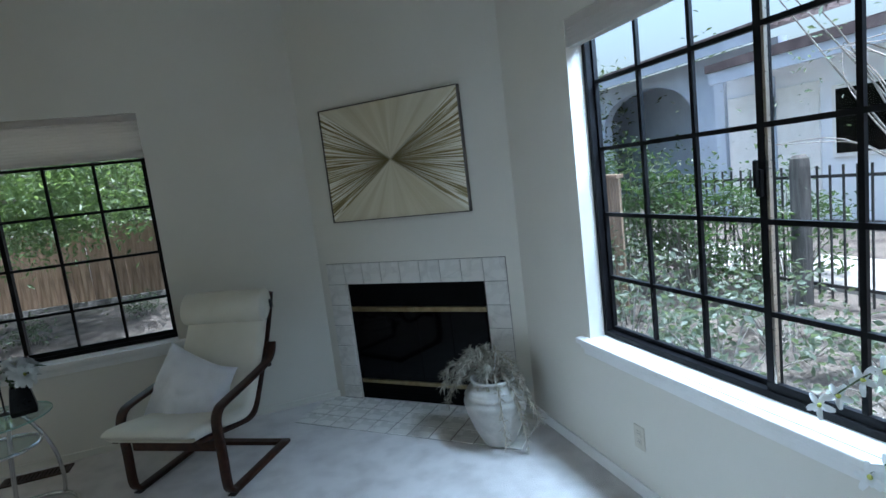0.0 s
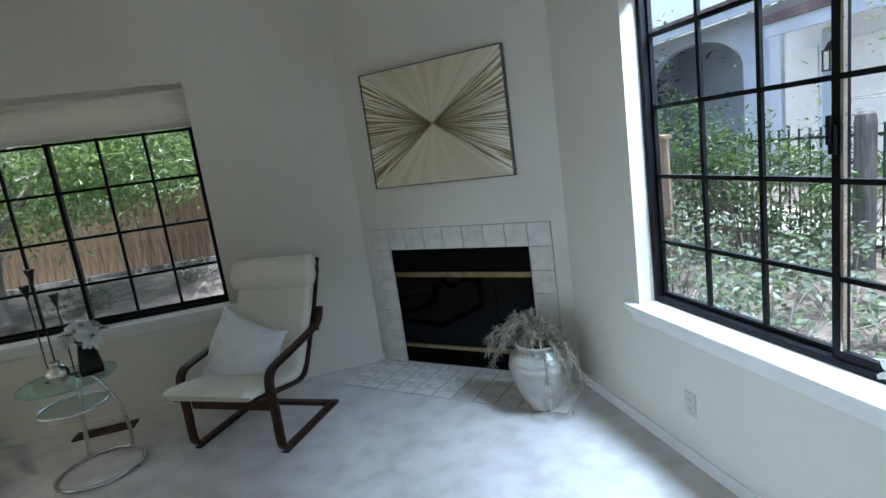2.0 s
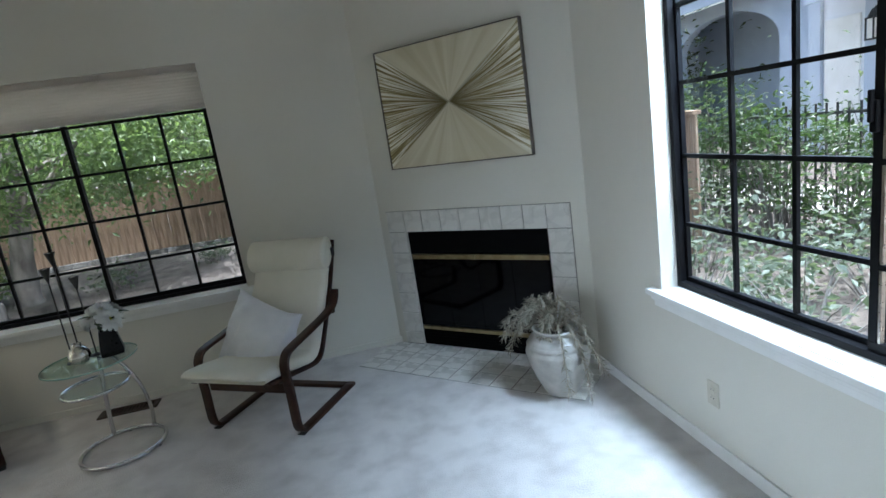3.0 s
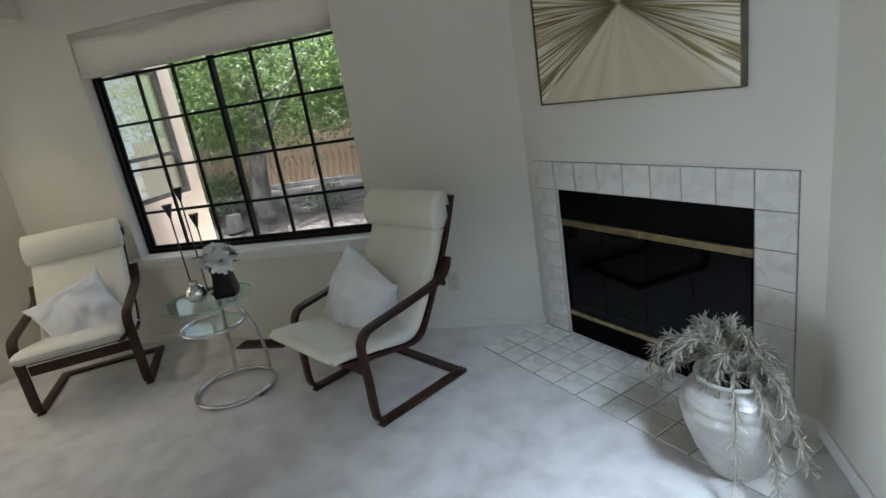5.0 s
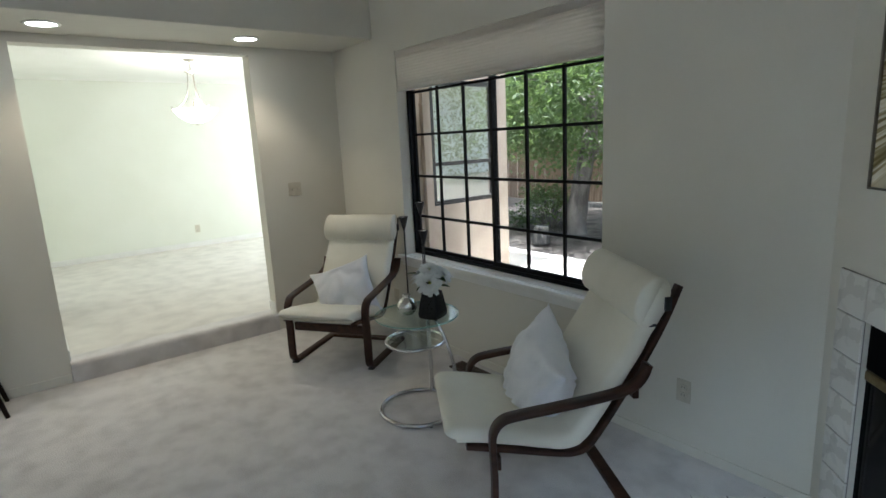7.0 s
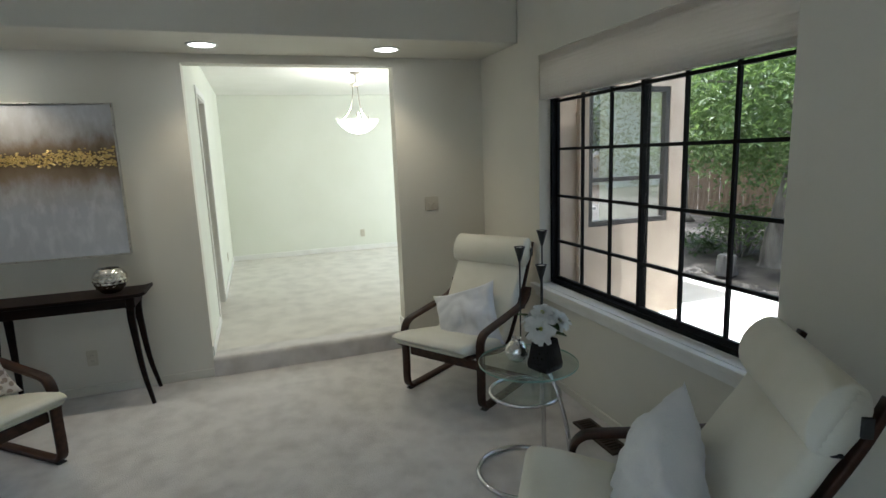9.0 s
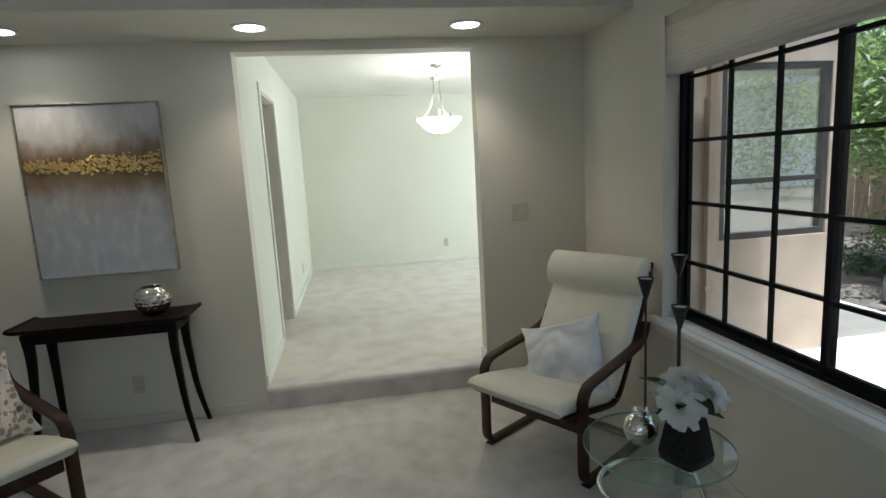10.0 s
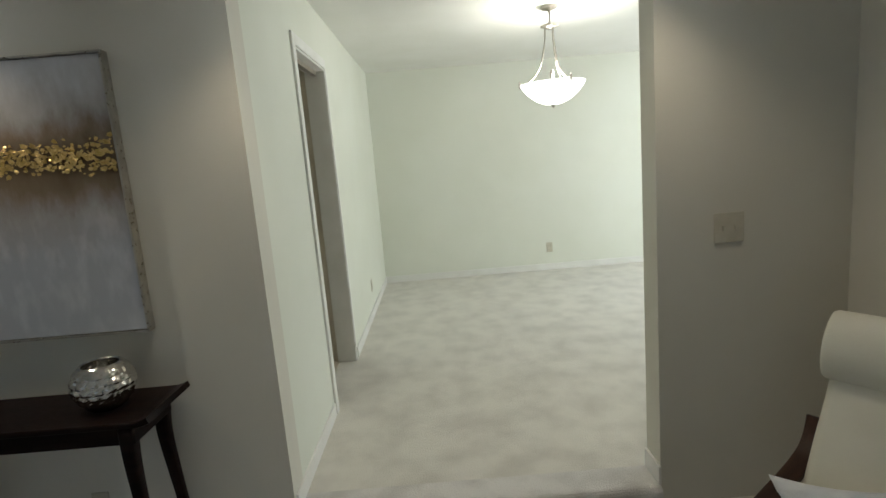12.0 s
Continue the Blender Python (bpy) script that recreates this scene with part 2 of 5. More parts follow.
def marble(name):
    mt = surface(name, (0.70, 0.68, 0.62), (0.74, 0.72, 0.66), 0.28, 3, 9, 0.0, coat=0.15)
    n, l = links(mt)
    b = n["Principled BSDF"]
    tc, oi = n.new("ShaderNodeTexCoord"), n.new("ShaderNodeObjectInfo")
    off = n.new("ShaderNodeVectorMath")
    off.operation = "MULTIPLY_ADD"
    sc = n.new("ShaderNodeCombineXYZ")
    for i in range(3):
        l.new(oi.outputs["Random"], sc.inputs[i])
    l.new(sc.outputs[0], off.inputs[0])
    off.inputs[1].default_value = (17.0, 31.0, 23.0)
    l.new(tc.outputs["Object"], off.inputs[2])
    nz = n.new("ShaderNodeTexNoise")
    nz.inputs["Scale"].default_value, nz.inputs["Detail"].default_value, nz.inputs["Distortion"].default_value = 3.5, 4.0, 1.2
    l.new(off.outputs[0], nz.inputs["Vector"])
    ab = n.new("ShaderNodeMath")
    ab.operation = "SUBTRACT"
    ab.inputs[1].default_value = 0.5
    l.new(nz.outputs["Fac"], ab.inputs[0])
    a2 = n.new("ShaderNodeMath")
    a2.operation = "ABSOLUTE"
    l.new(ab.outputs[0], a2.inputs[0])
    mr = n.new("ShaderNodeMapRange")
    mr.inputs["From Min"].default_value, mr.inputs["From Max"].default_value = 0.0, 0.035
    mr.inputs["To Min"].default_value, mr.inputs["To Max"].default_value = 0.22, 0.0
    l.new(a2.outputs[0], mr.inputs["Value"])
    mix = n.new("ShaderNodeMix")
    mix.data_type = "RGBA"
    old = b.inputs["Base Color"].links[0].from_socket
    l.new(old, mix.inputs["A"])
    mix.inputs["B"].default_value = (0.36, 0.34, 0.31, 1)
    l.new(mr.outputs["Result"], mix.inputs["Factor"])
    l.new(mix.outputs["Result"], b.inputs["Base Color"])
    return mt


M_MARBLE = marble("veined_marble_tile")

# ---- structure: living room ----
XE, YN, YS, ZC = 4.90, 4.35, -2.4, 3.4
STEP = 0.152
W0, W1 = 0.96, 2.785          # north window, along x
E0, E1 = 0.71, 2.565            # east window, along y
ZS, ZT = 0.67, 2.21          # window opening heights

solid("floor", box(0.0, XE + 0.13, YS - 0.13, YN + 0.14, -0.12, 0.0), M_CARPET, "pale grey-beige wall-to-wall cut pile carpet", "floor", "structure")
T = 0.14
solid("wall_north", boxes([
    (-0.14, W0, YN, YN + T, -0.1, ZC), (W1, XE + T, YN, YN + T, -0.1, ZC),
    (W0, W1, YN, YN + T, -0.1, ZS), (W0, W1, YN, YN + T, ZT, ZC)]), M_WALL, "off-white painted wall round a garden window", "wall", "structure")
solid("wall_east", boxes([
    (XE, XE + T, YS - 0.14, E0, -0.1, ZC), (XE, XE + T, E1, YN, -0.1, ZC),
    (XE, XE + T, E0, E1, -0.1, ZS), (XE, XE + T, E0, E1, ZT, ZC)]), M_WALL, "off-white painted wall round a large front window", "wall", "structure")
OY0, OY1, OZ = 2.10, 3.605, 2.285
# the gap at y -2.2 to -0.6 is made up for the fill lamp
solid("wall_west", boxes([
    (-T, 0, YS - 0.14, -2.2, -0.1, ZC), (-T, 0, -2.2, -0.6, 2.3, ZC), (-T, 0, -0.6, OY0, -0.1, ZC), (-T, 0, OY1, YN, -0.1, ZC), (-T, 0, OY0, OY1, OZ, ZC)]), M_WALL, "off-white painted wall with an opening to the dining room", "wall", "structure")
# south wall is out of view; its opening is invented to admit fill light
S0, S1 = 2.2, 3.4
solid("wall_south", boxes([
    (0, S0, YS - 0.14, YS, -0.1, ZC), (S1, XE, YS - 0.14, YS, -0.1, ZC), (S0, S1, YS - 0.14, YS, -0.1, 0.9), (S0, S1, YS - 0.14, YS, 2.2, ZC)]), M_WALL, "unseen off-white painted wall with an opening added to let in fill light", "wall", "structure")
solid("ceiling", box(-0.14, XE + T, YS - 0.14, YN + T, ZC, ZC + 0.12), M_CEIL, "plain white ceiling high over the living room", "ceiling", "structure")
solid("soffit", box(0.0, 0.66, YS, YN, 2.345, ZC, bevel=0.006), M_WALL, "off-white boxed soffit with recessed downlights", "soffit", "structure")
# slabs added above view to block sun from the room and its windows
solid("roof", boxes([(-5.6, XE + 0.75, YS - 0.6, YN + 0.14, ZC + 0.16, ZC + 0.3)]), M_TRIM, "unseen flat white slab over the house, added to block sun and sky light", "roof", "structure")
solid("eave", boxes([(-0.05, XE + 0.3, YN + T, YN + 1.30, 2.52, 2.64), (-0.05, XE + 0.3, YN + 1.30, YN + 1.36, 2.44, 2.68)]), M_TRIM, "white painted slab added over the garden window to keep sun out", "eave", "structure")

# fireplace wall across the corner, in its own frame: x along it, y into the room
FP = pose(3.835, 4.315, 0, 0, 0, 135) @ Matrix.Diagonal((-1, 1, 1, 1))
FL = 1.541
FA, FB, FH = 0.172, 1.250, 0.875


def flip(bm):
    """Set the faces right for the mirrored frame of the fireplace."""
    bmesh.ops.transform(bm, matrix=FP, verts=bm.verts)
    bmesh.ops.reverse_faces(bm, faces=bm.faces)
    return bm


outline = ((-0.06, -0.05), (FA, -0.05), (FA, FH), (FB, FH), (FB, -0.05), (FL, -0.05), (FL, ZC), (-0.06, ZC))
bm = bmesh.new()
front = bm.faces.new([bm.verts.new((x, 0.0, z)) for x, z in outline])
back = bmesh.ops.extrude_face_region(bm, geom=[front])["geom"]
bmesh.ops.translate(bm, vec=(0, -0.3, 0), verts=[v for v in back if isinstance(v, bmesh.types.BMVert)])
bmesh.ops.recalc_face_normals(bm, faces=bm.faces)
bmesh.ops.triangulate(bm, faces=bm.faces)
bmesh.ops.transform(bm, matrix=FP, verts=bm.verts)
bmesh.ops.recalc_face_normals(bm, faces=bm.faces)
solid("wall_fireplace", bm, M_WALL, "off-white painted wall set across the corner", "wall", "structure")

# baseboards
BBH, BBT = 0.065, 0.012
for nm, rows in (("baseboard", [(0.0, 3.83, YN - BBT, YN, 0, 0.05)]), ("baseboard", [(XE - BBT, XE, YS, 3.23, 0, BBH)]),
                 ("baseboard", [(0, BBT, YS, OY0 - 0.002, 0, BBH)]), ("baseboard", [(0, BBT, OY1 + 0.002, YN - BBT, 0, BBH)])):
    solid(nm, boxes(rows, 0.004), M_TRIM if rows[0][0] > 4 else M_WALL, "narrow painted baseboard", "baseboard", "structure")
solid("baseboard", flip(box(1.43, FL - 0.01, 0, BBT, 0, BBH, bevel=0.004)), M_TRIM, "narrow white painted baseboard", "baseboard", "structure")


def pane_bm(x0, x1, y, z0, z1):
    bm = bmesh.new()
    bm.faces.new([bm.verts.new(p) for p in ((x0, y, z0), (x1, y, z0), (x1, y, z1), (x0, y, z1))])
    return bm


# ---- windows: black gridded sliders, built along x with the room at -y ----
def window(name, width, m, label, latch):
    w = thing(name, label, "window", m, "structure")
    h0, h1 = ZS, ZT
    fw, half = 0.026, width / 2
    frame_bm = boxes([(0, width, 0.085, 0.14, h0, h0 + 0.03), (0, width, 0.085, 0.14, h1 - 0.03, h1),
                      (0, fw, 0.0851, 0.1399, h0 + 0.03, h1 - 0.03), (width - fw, width, 0.0851, 0.1399, h0 + 0.03, h1 - 0.03)], 0.002)
    part("window_frame", frame_bm, M_BLACK, w)
    rows = [0.972, 1.285, 1.6, 1.915]
    for s, (a, b, y) in enumerate(((fw, half + 0.013, 0.118), (half - 0.013, width - fw, 0.094))):
        t = 0.022 if s == 0 else 0.03
        sash = part("sash", boxes([(a, b, y, y + 0.022, h0 + 0.03, h0 + 0.03 + t), (a, b, y, y + 0.022, h1 - 0.03 - t, h1 - 0.03),
                                   (a, a + (0.012 if s == 0 else 0.026), y, y + 0.022, h0 + 0.03 + t, h1 - 0.03 - t), (b - (0.026 if s == 0 else 0.014), b, y, y + 0.022, h0 + 0.03 + t, h1 - 0.03 - t)], 0.001), M_BLACK, w)
        lo, hi = h0 + 0.03 + t, h1 - 0.03 - t
        l, r = a + (0.012 if s == 0 else 0.026), b - (0.026 if s == 0 else 0.014)
        for k in (1, 2):
            c = l + (r - l) * k / 3
            part("muntin", box(c - 0.009, c + 0.009, y + 0.002, y + 0.018, lo, hi), M_BLACK, sash)
        for z in rows:
            part("muntin", box(l, r, y + 0.001, y + 0.019, z - 0.009, z + 0.009), M_BLACK, sash)
        p = part("pane", pane_bm(l, r, y + 0.010, lo, hi), M_GLASS, sash)
        p.visible_shadow = False
    if latch:
        part("interlock", box(half + 0.0135, half + 0.024, 0.096, 0.112, h0 + 0.055, h1 - 0.055, bevel=0.001), M_NICKEL, w, "bare aluminium interlock strip")
        part("latch", boxes([(half - 0.012, half + 0.010, 0.076, 0.092, 1.37, 1.46), (half - 0.008, half + 0.004, 0.062, 0.077, 1.40, 1.49)], 0.003), M_BLACK, w)
    part("window_sill", boxes([(-0.07, width + 0.07, -0.045, 0.0, h0 - 0.028, h0 + 0.002), (0.001, width - 0.001, 0.0, 0.085, h0 - 0.001, h0 + 0.0019)], 0.005), M_TRIM, w, "white painted wooden window stool")
    part("apron", boxes([(-0.055, width + 0.055, -0.026, 0.0, h0 - 0.052, h0 - 0.029), (-0.045, width + 0.045, -0.014, 0.0, h0 - 0.085, h0 - 0.053)], 0.004), M_TRIM, w)
    return w


window("window_1", W1 - W0, pose(W0, YN, 0), "black-framed gridded sliding window onto the back garden", False)
window("window_2", E1 - E0, pose(XE, E1, 0, 0, 0, -90), "black-framed gridded sliding window onto the front yard", True)


def shade(width, z0, m, label, kind=""):
    """A drawn-up cellular shade under its head rail."""
    s = thing("window_shade", label, "blind", m)
    part("head_rail", box(0.002, width - 0.002, 0.003, 0.062, ZT - 0.045, ZT - 0.001, bevel=0.004), M_SHADE, s)
    pleats = max(2, int((ZT - 0.06 - z0) / 0.019))
    n = pleats * 2
    top = ZT - 0.046
    front = [(0.006 + (0.0022 if k % 2 else 0.0), top - (top - z0 - 0.02) * k / n) for k in range(n + 1)]
    bm = bmesh.new()
    loop = front + [(0.052, front[-1][1]), (0.052, top)]
    a = [bm.verts.new((0.003, y, z)) for y, z in loop]
    b = [bm.verts.new((width - 0.003, y, z)) for y, z in loop]
    for k in range(len(loop)):
        j = (k + 1) % len(loop)
        bm.faces.new((a[k], a[j], b[j], b[k]))
    bm.faces.new(a), bm.faces.new(list(reversed(b)))
    bmesh.ops.recalc_face_normals(bm, faces=bm.faces)
    part("pleated_cloth", bm, M_SHADE, s)
    part("bottom_rail", box(0.003, width - 0.003, 0.004, 0.056, z0, z0 + 0.02, bevel=0.003), M_SHADE, s)
    return s


shade(W1 - W0, 1.925, pose(W0, YN, 0), "half-raised cream pleated shade in the garden window")
shade(E1 - E0, 2.085, pose(XE, E1, 0, 0, 0, -90), "fully raised cream pleated shade in the front window")

# ---- dining room beyond the step ----
DX, DY = -4.19, 6.42
solid("dining_floor", boxes([(DX - 0.13, -T, 1.2, DY + 0.13, -0.1, STEP)]), M_CARPET_LIT, "same carpet in the raised dining room, coloured lighter and warmer for its light", "floor", "structure")
bm = bmesh.new()
prof = [(-T, -0.05), (0.026, -0.05), (0.030, 0.03), (0.032, STEP - 0.04)] + [(0.002 + 0.030 * math.cos(radians(a)), STEP - 0.030 + 0.030 * math.sin(radians(a))) for a in (0, 22, 45, 68, 90)] + [(-T, STEP)]
ends = [[bm.verts.new((x, y, z)) for x, z in prof] for y in (OY0 + 0.001, OY1 - 0.001)]
for k in range(len(prof)):
    j = (k + 1) % len(prof)
    bm.faces.new((ends[0][k], ends[0][j], ends[1][j], ends[1][k]))
bm.faces.new(ends[0]), bm.faces.new(list(reversed(ends[1])))
bmesh.ops.recalc_face_normals(bm, faces=bm.faces)
solid("step", bm, M_CARPET, "carpeted step up to the dining room", "step", "structure")
DA, DB, DZ = -1.72, -0.935, 2.19
solid("dining_wall_south", boxes([(DX, DA, OY0 - 0.12, OY0, 0, 2.54), (DB, -T, OY0 - 0.12, OY0, 0, 2.54), (DA, DB, OY0 - 0.12, OY0, DZ, 2.54)]), M_DINING, "pale painted dining room wall with a doorway", "wall", "structure")
DW0, DW1 = 5.36, 6.28
solid("dining_wall_west", boxes([(DX - T, DX, 1.2, DW0, 0, 2.54), (DX - T, DX, DW1, DY + T, 0, 2.54), (DX - T, DX, DW0, DW1, 0, 0.55), (DX - T, DX, DW0, DW1, 2.2, 2.54)]), M_DINING, "pale green-white dining room wall", "wall", "structure")
NW0, NW1 = -3.7, -1.3
solid("dining_wall_north", boxes([(DX, NW0, DY, DY + T, -0.2, 2.9), (NW1, -0.24, DY, DY + T, -0.2, 2.9), (NW0, NW1, DY, DY + T, 2.25, 2.9), (NW0, NW1, DY, DY + T, -0.2, 0.14)]), M_DINING, "pale dining room wall with a wide patio opening", "wall", "structure")
M_STUCCO = surface("tan_stucco", (0.40, 0.325, 0.25), (0.48, 0.40, 0.315), 0.9, 3, 120, 0.5, dist=0.01)
XW0, XW1, XZ0, XZ1 = 5.46, 6.38, 0.86, 2.16
solid("dining_wall_east", boxes([(-0.24, -0.10, YN + T, XW0, -0.2, 2.9), (-0.24, -0.10, XW1, DY + T, -0.2, 2.9), (-0.24, -0.10, XW0, XW1, -0.2, XZ0), (-0.24, -0.10, XW0, XW1, XZ1, 2.9)]), M_STUCCO, "tan stucco outside wall of the dining room", "wall", "structure")
solid("dining_ceiling", boxes([(DX, -T, OY0, YN + T, 2.54, 2.63), (DX, -0.24, YN + T, DY, 2.54, 2.63)]), M_CEIL, "white dining room ceiling", "ceiling", "structure")
# added slab over the dining room, stretched west to stop sun at the window
solid("dining_sun_slab", boxes([(DX - 1.6, -0.06, YS, YN + 0.14, 2.9, 3.02), (DX - 1.6, -0.06, YN + 0.141, DY + 0.9, 2.9, 3.02)]), M_TRIM, "white slab added over the dining room, overhanging west to block sun", "roof", "structure")
solid("baseboard", boxes([(DX, DX + BBT, OY0 + BBT, DW1, STEP, STEP + 0.075)], 0.003), M_TRIM, "narrow white painted baseboard", "baseboard", "structure")
solid("baseboard", boxes([(DX, DA - 0.06, OY0, OY0 + BBT, STEP, STEP + 0.075)], 0.003), M_TRIM, "narrow white painted baseboard", "baseboard", "structure")
solid("baseboard", boxes([(DB + 0.07, -0.02, OY0, OY0 + BBT, STEP, STEP + 0.075)], 0.003), M_TRIM, "narrow white painted baseboard", "baseboard", "structure")
solid("baseboard", boxes([(-T, 0.012, OY1 - BBT, OY1, STEP + 0.002, STEP + 0.085)], 0.003), M_TRIM, "narrow white painted baseboard at the opening", "baseboard", "structure")
# doorway: casing and the tiled hall behind
M_HALLTILE = surface("hall_tile", (0.50, 0.42, 0.33), (0.60, 0.52, 0.42), 0.35, 4, 40, 0.05)
dr = thing("door_1", "white cased doorway to a tiled hall, door slid away", "doorway", kind="structure")
part("casing", boxes([(DB, DB + 0.06, OY0, OY0 + 0.014, STEP, DZ + 0.06), (DA - 0.02, DA, OY0, OY0 + 0.010, STEP, DZ + 0.06), (DA, DB, OY0, OY0 + 0.014, DZ, DZ + 0.06)], 0.003), M_TRIM, dr)
part("jamb", boxes([(DB - 0.012, DB, OY0 - 0.13, OY0 + 0.004, STEP, DZ), (DA, DA + 0.012, OY0 - 0.13, OY0 + 0.004, STEP, DZ), (DA + 0.012, DB - 0.012, OY0 - 0.13, OY0 + 0.004, DZ - 0.012, DZ)], 0.002), M_TRIM, dr)
part("track", box(DA + 0.013, DB - 0.013, OY0 - 0.08, OY0 - 0.05, DZ - 0.04, DZ - 0.013), M_NICKEL, dr)
solid("hall_floor", box(DX, -T, 1.21, OY0 - 0.12, STEP - 0.03, STEP + 0.004), M_HALLTILE, "beige tiled hall floor", "floor", "structure")
M_HALL = surface("hall_paint", (0.60, 0.55, 0.43), (0.66, 0.61, 0.49), 0.8, 1.2, 140, 0.1, dist=0.004)
solid("hall_wall", boxes([(DX, -T, 1.08, 1.21, 0, 2.54)]), M_HALL, "beige hall wall", "wall", "structure")
solid("hall_return", box(DA - 0.10, DA, 1.212, OY0 - 0.131, STEP + 0.005, 2.539), M_HALL, "beige hall wall beside the doorway", "wall", "structure")
solid("hall_ceiling", box(DX, -T, 1.21, OY0 - 0.12, 2.54, 2.63), M_CEIL, "white hall ceiling", "ceiling", "structure")


# plain aluminium windows of the dining room, along x with the outside at -y
def plain_window(name, width, z0, z1, m, label, bars):
    w = thing(name, label, "window", m, "structure")
    part("window_frame", boxes([(0, width, 0, 0.06, z0, z0 + 0.05), (0, width, 0, 0.06, z1 - 0.05, z1), (0, 0.05, 0.0005, 0.0595, z0 + 0.05, z1 - 0.05), (width - 0.05, width, 0.0005, 0.0595, z0 + 0.05, z1 - 0.05)], 0.003), M_BRONZE, w)
    for b in bars:
        part("rail", box(0.05, width - 0.05, 0.012, 0.05, b - 0.02, b + 0.02, bevel=0.002), M_BRONZE, w)
    p = part("pane", pane_bm(0.05, width - 0.05, 0.03, z0 + 0.05, z1 - 0.05), M_MIRRORY, w)
    p.visible_shadow = False
    return w


M_MIRRORY = glass("reflective_glass", (0.94, 1.0, 1.0), 0.55, 0.4)
M_BRONZE = surface("dark_bronze_aluminium", (0.035, 0.032, 0.030), (0.06, 0.055, 0.052), 0.4, 8, 60, 0.03)
plain_window("window_3", XW1 - XW0, XZ0, XZ1, pose(-0.11, XW0, 0, 0, 0, 90), "grey-framed dining room window seen from outside", (1.30,))
plain_window("window_4", DW1 - DW0, 0.55, 2.2, pose(DX - 0.05, DW0, 0, 0, 0, 90), "dark-framed dining room window on the far wall", ())

# ---- fireplace ----
fp = thing("fireplace", "black glass-doored fireplace insert in a marble tile surround", "fireplace")
part("firebox", flip(boxes([(FA, FB, -0.3, -0.28, 0.002, FH), (FA, FA + 0.015, -0.28, -0.02, 0.002, FH), (FB - 0.015, FB, -0.28, -0.02, 0.002, FH), (FA + 0.015, FB - 0.015, -0.28, -0.02, 0.002, 0.02)])), M_FIREBLACK, fp)
part("hood", flip(box(FA + 0.003, FB - 0.003, -0.05, -0.012, 0.707, FH - 0.002, bevel=0.004)), M_FIREBLACK, fp, "black steel hood over the doors")
part("lower_grille", flip(boxes([(FA + 0.003, FB - 0.003, -0.05, -0.018, 0.004, 0.124)] + [(FA + 0.03, FB - 0.03, -0.018, -0.013, 0.02 + 0.022 * k, 0.03 + 0.022 * k) for k in range(4)], 0.001)), M_FIREBLACK, fp)
part("top_strip", flip(box(FA + 0.01, FB - 0.01, -0.035, -0.006, 0.669, 0.704, bevel=0.004)), M_BRASS, fp, "aged brass strip")
part("bottom_strip", flip(box(FA + 0.01, FB - 0.01, -0.035, -0.008, 0.127, 0.154, bevel=0.004)), M_BRASS, fp, "aged brass strip")
for k in range(4):
    a = FA + 0.02 + k * (FB - FA - 0.04) / 4
    b = a + (FB - FA - 0.04) / 4
    d = part("glass_door", flip(box(a + 0.001, b - 0.001, -0.032, -0.022, 0.155, 0.668, bevel=0.002)), M_DARKGLASS, fp, "smoked glass door panel")
part("handle", flip(box((FA + FB) / 2 - 0.004, (FA + FB) / 2 + 0.004, -0.006, 0.012, 0.672, 0.70, bevel=0.002)), M_BRASS, fp)
PITCH = 0.1545


def tile_mesh(w, h, d):
    bm = box(-w / 2, w / 2, -h / 2, h / 2, 0, d, bevel=0.0025, seg=1)
    return obj_from("tile", bm, M_MARBLE)


sur = tile_mesh(PITCH - 0.004, PITCH - 0.004, 0.009)
cut = tile_mesh(PITCH - 0.004, FH - 5 * PITCH - 0.012, 0.009)
TX = Matrix(((0.70711, 0, -0.70711, 0), (-0.70711, 0, -0.70711, 0), (0, 1, 0, 0), (0, 0, 0, 1)))


def wall_tile(s, z, mesh):
    ob = new("tile", mesh)
    ob.parent = fp
    c = FP @ Vector((s, 0.0025, z))
    ob.matrix_basis = Matrix.Translation(c) @ TX
    return ob


part("grout", flip(boxes([(0.02, 1.411, 0.0, 0.006, FH + 0.001, FH + PITCH), (0.02, FA - 0.002, 0.0, 0.006, 0.0, FH + 0.001), (FB + 0.002, 1.411, 0.0, 0.006, 0.0, FH + 0.001)])), M_GROUT, fp)
for k in range(9):
    wall_tile(0.02 + PITCH * (k + 0.5), FH + PITCH / 2, sur)
for k in range(6):
    z = FH - PITCH * (k + 0.5)
    for s in (0.5, 8.5):
        if z > 0.03:
            wall_tile(0.02 + PITCH * s, z, sur)
        else:
            wall_tile(0.02 + PITCH * s, (z + PITCH / 2) / 2 + 0.004, cut)
hearth = solid("hearth", flip(box(-0.092, 1.552, 0.002, 0.452, -0.02, 0.002)), M_GROUT, "flush marble tile hearth before the fireplace", "hearth", "structure")
hp = 0.150
flat = tile_mesh(hp - 0.007, hp - 0.007, 0.006)
for i in range(11):
    for j in range(3):
        c = FP @ Vector((-0.095 + hp * (i + 0.5), 0.004 + hp * (j + 0.5), 0.0))
        if c.x < XE + 0.05 and c.y < YN + 0.05:
            ob = new("tile", flat)
            ob.parent = hearth
            ob.matrix_basis = Matrix.Translation(c) @ pose(0, 0, 0, 0, 0, -45)

